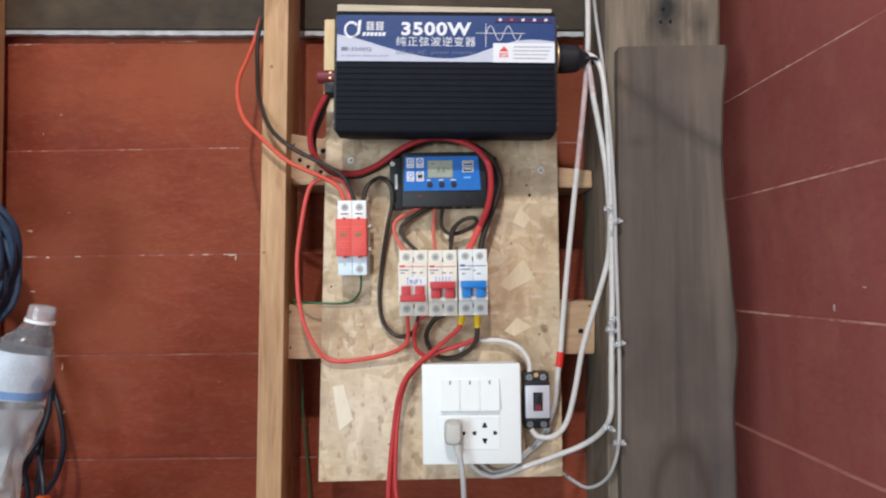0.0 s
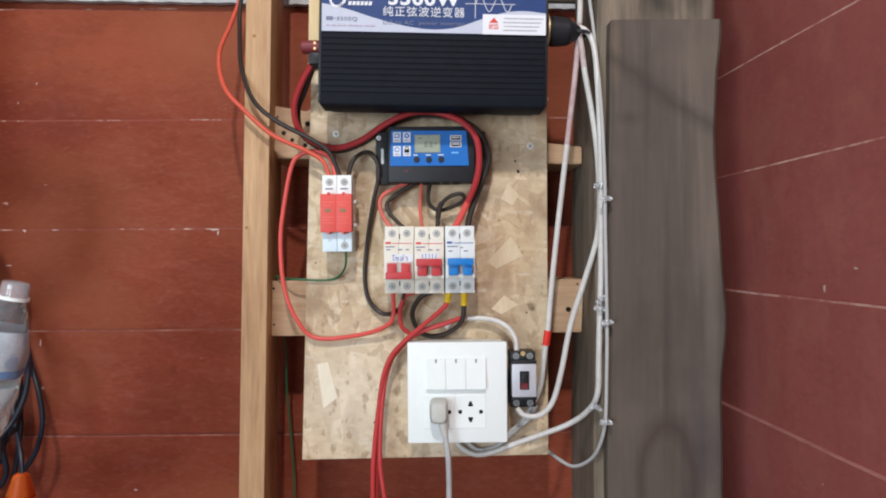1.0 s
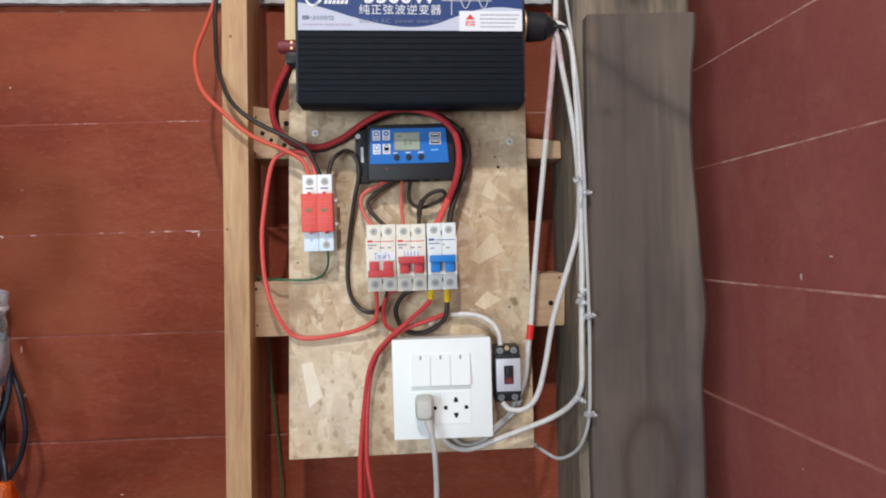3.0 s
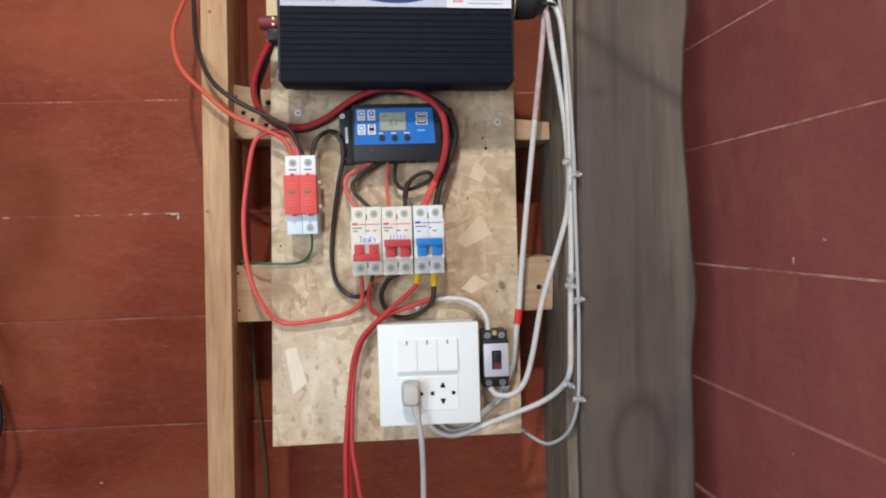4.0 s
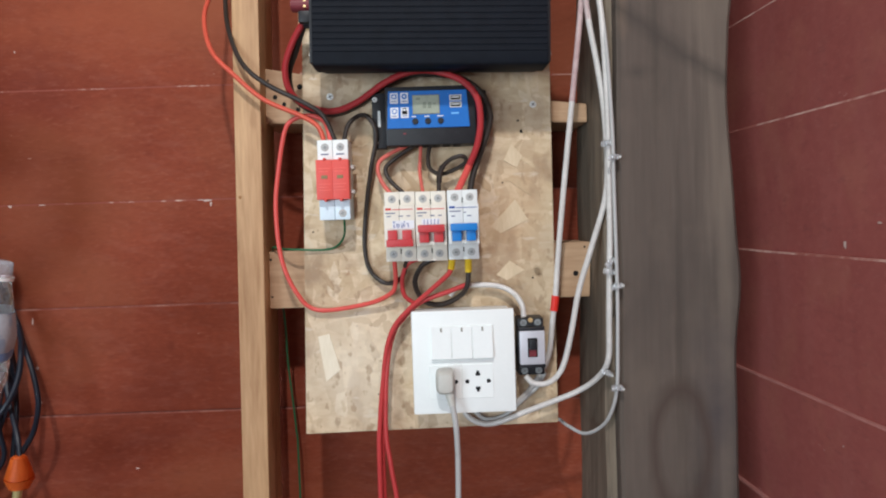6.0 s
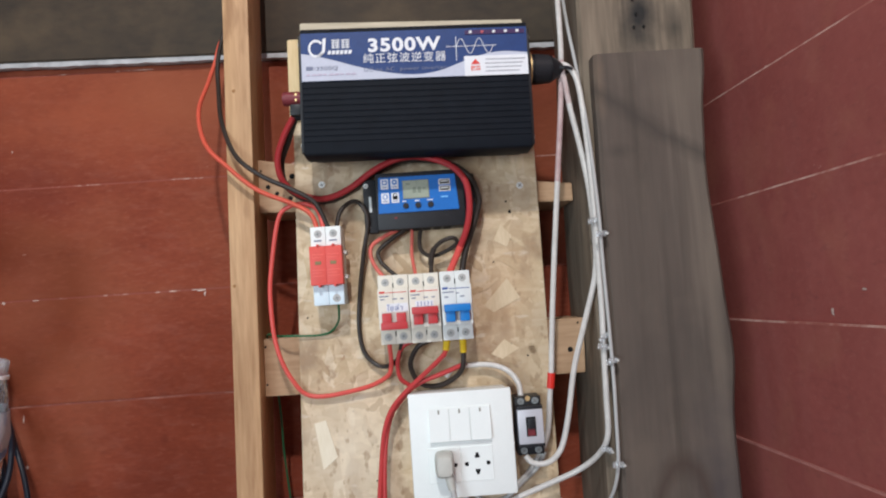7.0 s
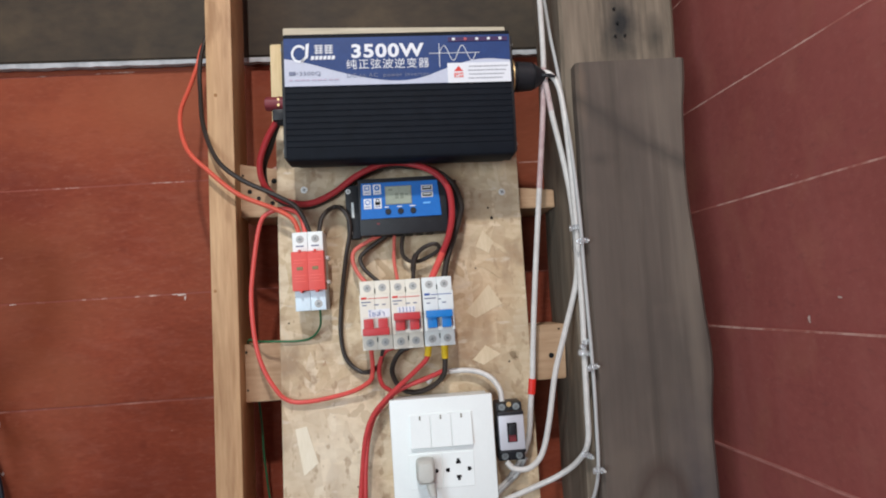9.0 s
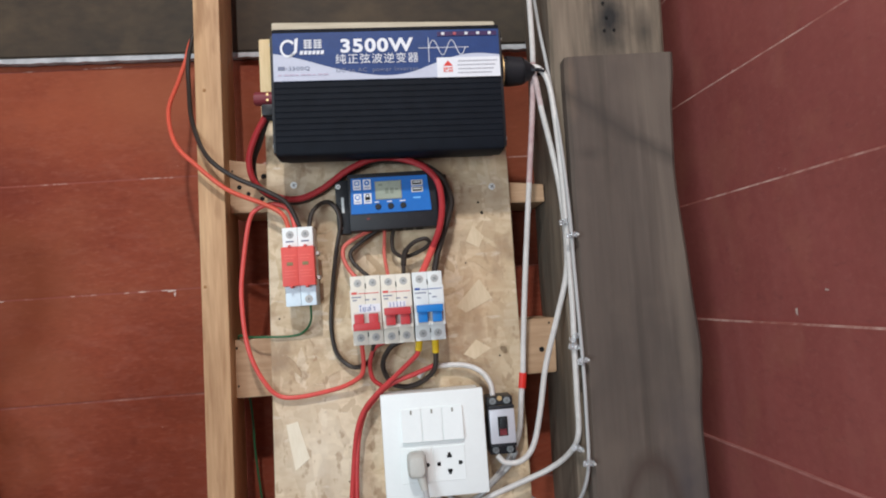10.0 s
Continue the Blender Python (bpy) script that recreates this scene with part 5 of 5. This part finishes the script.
def body_ring(z):
    k = np.interp(z, [1.1365, 1.20, 1.275, 1.316, 1.35, 1.383, 1.395, 1.41, 1.418, 1.4268], [-0.425, -0.420, -0.407, -0.393, -0.380, -0.371, -0.366, -0.357, -0.351, -0.347])
    r = np.interp(z, [1.1365, 1.20, 1.275, 1.316, 1.35, 1.383, 1.395, 1.41, 1.418, 1.4268], [0.033, 0.036, 0.036, 0.035, 0.034, 0.0325, 0.029, 0.0220, 0.0155, 0.0118])
    return (z, float(k), float(r))


turned([body_ring(1.3555 + i * 0.0713 / 16) for i in range(17)], "bottle_top", PET, bot, crumple=0.10, caps=False)
turned([body_ring(1.1385 + i * 0.2170 / 40) for i in range(41)], "bottle_body", CLOUD, bot, seg=44, crumple=0.24, caps=False)
wrap = turned([(z, k, r + 0.0008) for z, k, r in [body_ring(1.3625 + i * 0.040 / 10) for i in range(11)]], "label", PAPER, bot, crumple=0.10, caps=False, label="white and blue paper label")
turned([(z, k, r + 0.0013) for z, k, r in [body_ring(1.3640 + i * 0.0065 / 3) for i in range(4)]], "stripe", LABELBLUE, wrap, crumple=0.10, caps=False, label="blue printed stripe")
taller = copy_thing(bot, Matrix.Translation((-0.0720, 0.030, 0.0)) @ Matrix.Translation(bot.location) @ Matrix.Diagonal((1, 1, 1.025, 1)))
tagged(taller, "taller clear plastic water bottle behind the crumpled one", "bottle", "bottles on the stand")

rope = thing("rope_coil", (-0.584, -0.04, 1.380), "dark steel-blue rope coil hanging from a nail in the stud", "rope")
rnd = random.Random(3)
for i in range(14):
    a, b = 0.066 + rnd.uniform(-0.022, 0.007), 0.100 + rnd.uniform(-0.020, 0.006)
    y0, ph = rnd.uniform(-0.066, -0.022), rnd.uniform(0, 6.3)
    pts = [(-0.584 + (a + 0.005 * math.sin(5 * t * math.pi / 12 + ph)) * math.sin(t * math.pi / 12), y0 + 0.010 * math.sin(3 * t * math.pi / 12 + ph), 1.490 + b * math.cos(t * math.pi / 12) - 0.004 * math.sin(2 * t * math.pi / 12 + ph)) for t in range(25)]
    part("strand", tube(pts, rnd.uniform(0.0042, 0.0058), 8, 3), ROPE, rope)
part("nail", rod((-0.584, -0.075, 1.576), (-0.584, -0.008, 1.570), 0.003, sides=8), STEEL, rope)

coil = thing("cable_coil", (-0.54, 0.06, 1.15), "coil of black cable with an orange plug hanging on the wall", "cable coil")
rnd = random.Random(9)
for i in range(7):
    a, b = 0.034 + rnd.uniform(-0.024, 0.010), 0.116 + rnd.uniform(-0.03, 0.010)
    y0 = rnd.uniform(0.03, 0.085)
    pts = [(-0.570 + a * math.sin(t * math.pi / 9) + 0.004 * math.sin(2 * t + i), y0 + 0.008 * math.sin(t + i), 1.392 - b + b * math.cos(t * math.pi / 9)) for t in range(19)]
    part("loop", tube(pts, 0.0033, 8, 3), COILBLACK, coil)
for pts in ([(-0.546, 0.085, 1.386), (-0.524, 0.070, 1.344), (-0.512, 0.060, 1.318), (-0.498, 0.050, 1.289), (-0.490, 0.045, 1.259), (-0.490, 0.045, 1.237), (-0.501, 0.050, 1.205), (-0.519, 0.055, 1.180), (-0.537, 0.060, 1.154)],
            [(-0.547, 0.090, 1.378), (-0.520, 0.065, 1.337), (-0.505, 0.040, 1.314), (-0.503, 0.030, 1.289), (-0.505, 0.020, 1.269), (-0.511, 0.012, 1.252), (-0.525, 0.010, 1.234)],
            [(-0.556, 0.090, 1.306), (-0.543, 0.085, 1.268), (-0.538, 0.080, 1.229), (-0.543, 0.080, 1.190), (-0.547, 0.080, 1.159), (-0.545, 0.080, 1.120)]):
    part("loop", tube(pts, 0.0035, 8, 6), COILBLACK, coil)
part("nail", rod((-0.562, 0.0, 1.388), (-0.562, 0.125, 1.382), 0.003, sides=8), STEEL, coil)
og = rod((-0.493, 0.0, 1.163), (-0.492, 0.0, 1.191), 0.0175, 0.0085, 16, bev=0.002)
rod((-0.494, 0.0, 1.151), (-0.493, 0.0, 1.163), 0.0120, 0.0175, 16, bm=og)
plug_o = part("plug", og, ORANGE, coil, "orange rubber plug")
part("tip", rod((-0.502, 0.0, 1.112), (-0.495, 0.0, 1.152), 0.0045, 0.0055, 10), YELLOWPALE, plug_o, "pale yellow tip")
part("loop", tube([(-0.492, 0.002, 1.189), (-0.500, 0.012, 1.215), (-0.525, 0.04, 1.26), (-0.545, 0.07, 1.33), (-0.560, 0.085, 1.387)], 0.0033, 8, 6), COILBLACK, coil)


# ---- wall boards ----
def board_mesh(length, z0, z1, name, face, edge, ledge, lap):
    """A lap board along x whose upper edge stands out; its top edge is worn bare."""
    bm = bmesh.new()
    f0, f1, th = lap, 0.0, 0.009
    prof = [(f0, z0 - 0.012), (f1, z1 - 0.0022), (f1 + 0.0008, z1), (f1 + th, z1), (f0 + th, z0 - 0.012)]
    n = max(1, int(length / 0.04))
    rows = []
    for i in range(n + 1):
        x = length * i / n
        rows.append([bm.verts.new((x, y, z + (0.0006 * noise.noise((x * 14, z * 9, 2.0)) if z > z0 else 0))) for y, z in prof])
    for a, b in zip(rows, rows[1:]):
        for s in range(5):
            f = bm.faces.new((a[s], a[(s + 1) % 5], b[(s + 1) % 5], b[s]))
            f.material_index = 1 if s == 1 else 2 if s == 2 else 0
    bm.faces.new(rows[0][::-1]), bm.faces.new(rows[-1])
    return finish(bm, name, [face, edge, ledge], smooth=False)


def board_rows(tops, place, length, parent, face, edge, ledge, lap, faint=()):
    lows = [tops[0] - 0.148] + tops[:-1]
    for a, b in zip(lows, tops):
        ob = new("board", board_mesh(length, a, b, "board", face, FAINT if b in faint else edge if b > 1.3 else ledge, ledge, lap if b > 1.3 else lap + 0.0015))
        ob.parent = parent
        ob.matrix_basis = Matrix.Translation(-ORIGIN[parent.name]) @ place


north = [1.210 - 0.15 * i for i in range(8, 0, -1)] + [1.210, 1.360, 1.505, 1.661, 1.8205] + [1.961, 2.111, 2.261, 2.411, 2.56, 2.71, 2.86, 3.01, 3.16]
east = [1.264 - 0.148 * i for i in range(8, 0, -1)] + [1.264, 1.416, 1.5665, 1.700] + [1.849, 1.997, 2.145, 2.293, 2.441, 2.589, 2.737, 2.885, 3.033, 3.181]
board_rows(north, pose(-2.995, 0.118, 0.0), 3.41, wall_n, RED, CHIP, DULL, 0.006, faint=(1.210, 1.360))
board_rows(east, EAST, 3.1, wall_e, LITRED, EDGE, LEDGE, 0.0045)


# ---- chipped paint on the wall boards ----
def paint_chip(parent, corner, along, w, h, seed):
    """A small ragged flake of bare board; along: the wall's own direction."""
    own, pick = bmesh.new(), random.Random(seed)
    ring = []
    for i in range(9):
        a = 2 * math.pi * i / 9
        k = pick.uniform(0.45, 1.0)
        ring.append(own.verts.new(Vector(corner) + Vector(along) * (w / 2 * k * math.cos(a)) + Vector((0, 0, h / 2 * k * math.sin(a)))))
    own.faces.new(ring)
    part("paint_chip", own, EDGEBARE, parent, smooth=False)


EDGEBARE = surf("bare_fibre_board", (0.45, 0.30, 0.25), (0.66, 0.54, 0.48), 60, 0.85, 0.2)
for i, (x, z, w, h) in enumerate(((-0.282, 1.5025, 0.016, 0.004), (-0.277, 1.4975, 0.004, 0.008), (-0.291, 1.5035, 0.010, 0.002), (-0.553, 1.5025, 0.008, 0.005), (-0.509, 1.5035, 0.016, 0.002),
                                  (-0.576, 1.4530, 0.010, 0.002), (-0.531, 1.3430, 0.003, 0.014), (-0.529, 1.2770, 0.007, 0.008), (-0.527, 1.2280, 0.004, 0.003), (-0.397, 1.1310, 0.007, 0.003),
                                  (-0.537, 1.7140, 0.002, 0.005), (-0.564, 1.6860, 0.002, 0.004))):
    low = max(t for t in north if t < z)
    top = min(t for t in north if t > z)
    y = 0.118 + 0.006 * (top - z) / (top - low + 0.012) - 0.0006
    paint_chip(wall_n, (x, y, z), (1, 0, 0), w, h, i)
for i, (y, z, w, h) in enumerate(((-0.192, 1.4275, 0.005, 0.013), (-0.246, 1.4490, 0.009, 0.003), (-0.19, 1.228, 0.003, 0.003))):
    low = max(t for t in east if t < z)
    top = min(t for t in east if t > z)
    out = 0.0045 * (top - z) / (top - low + 0.012) - 0.0006
    paint_chip(wall_e, EAST @ Vector((0.112 - y, out, z)), EAST.to_3x3() @ Vector((1, 0, 0)), w, h, 40 + i)

# ---- strands pressed into the mounting board ----
pick = random.Random(21)
shapes = []
for i in range(8):
    own, n = bmesh.new(), 7
    half = 0.5
    upper = [(-half + j / (n - 1), 0.5 + pick.uniform(-0.16, 0.04) - (0.22 if j in (0, n - 1) else 0)) for j in range(n)]
    lower = [(half - j / (n - 1), -0.5 + pick.uniform(-0.04, 0.16) + (0.22 if j in (0, n - 1) else 0)) for j in range(n)]
    upper[0] = (-half + pick.uniform(-0.08, 0.10), upper[0][1])
    lower[0] = (half + pick.uniform(-0.10, 0.08), lower[0][1])
    shapes.append(finish(prism([(x, z) for x, z in upper + lower], -0.5, 0.5, own), "strand", STRAND, smooth=False))
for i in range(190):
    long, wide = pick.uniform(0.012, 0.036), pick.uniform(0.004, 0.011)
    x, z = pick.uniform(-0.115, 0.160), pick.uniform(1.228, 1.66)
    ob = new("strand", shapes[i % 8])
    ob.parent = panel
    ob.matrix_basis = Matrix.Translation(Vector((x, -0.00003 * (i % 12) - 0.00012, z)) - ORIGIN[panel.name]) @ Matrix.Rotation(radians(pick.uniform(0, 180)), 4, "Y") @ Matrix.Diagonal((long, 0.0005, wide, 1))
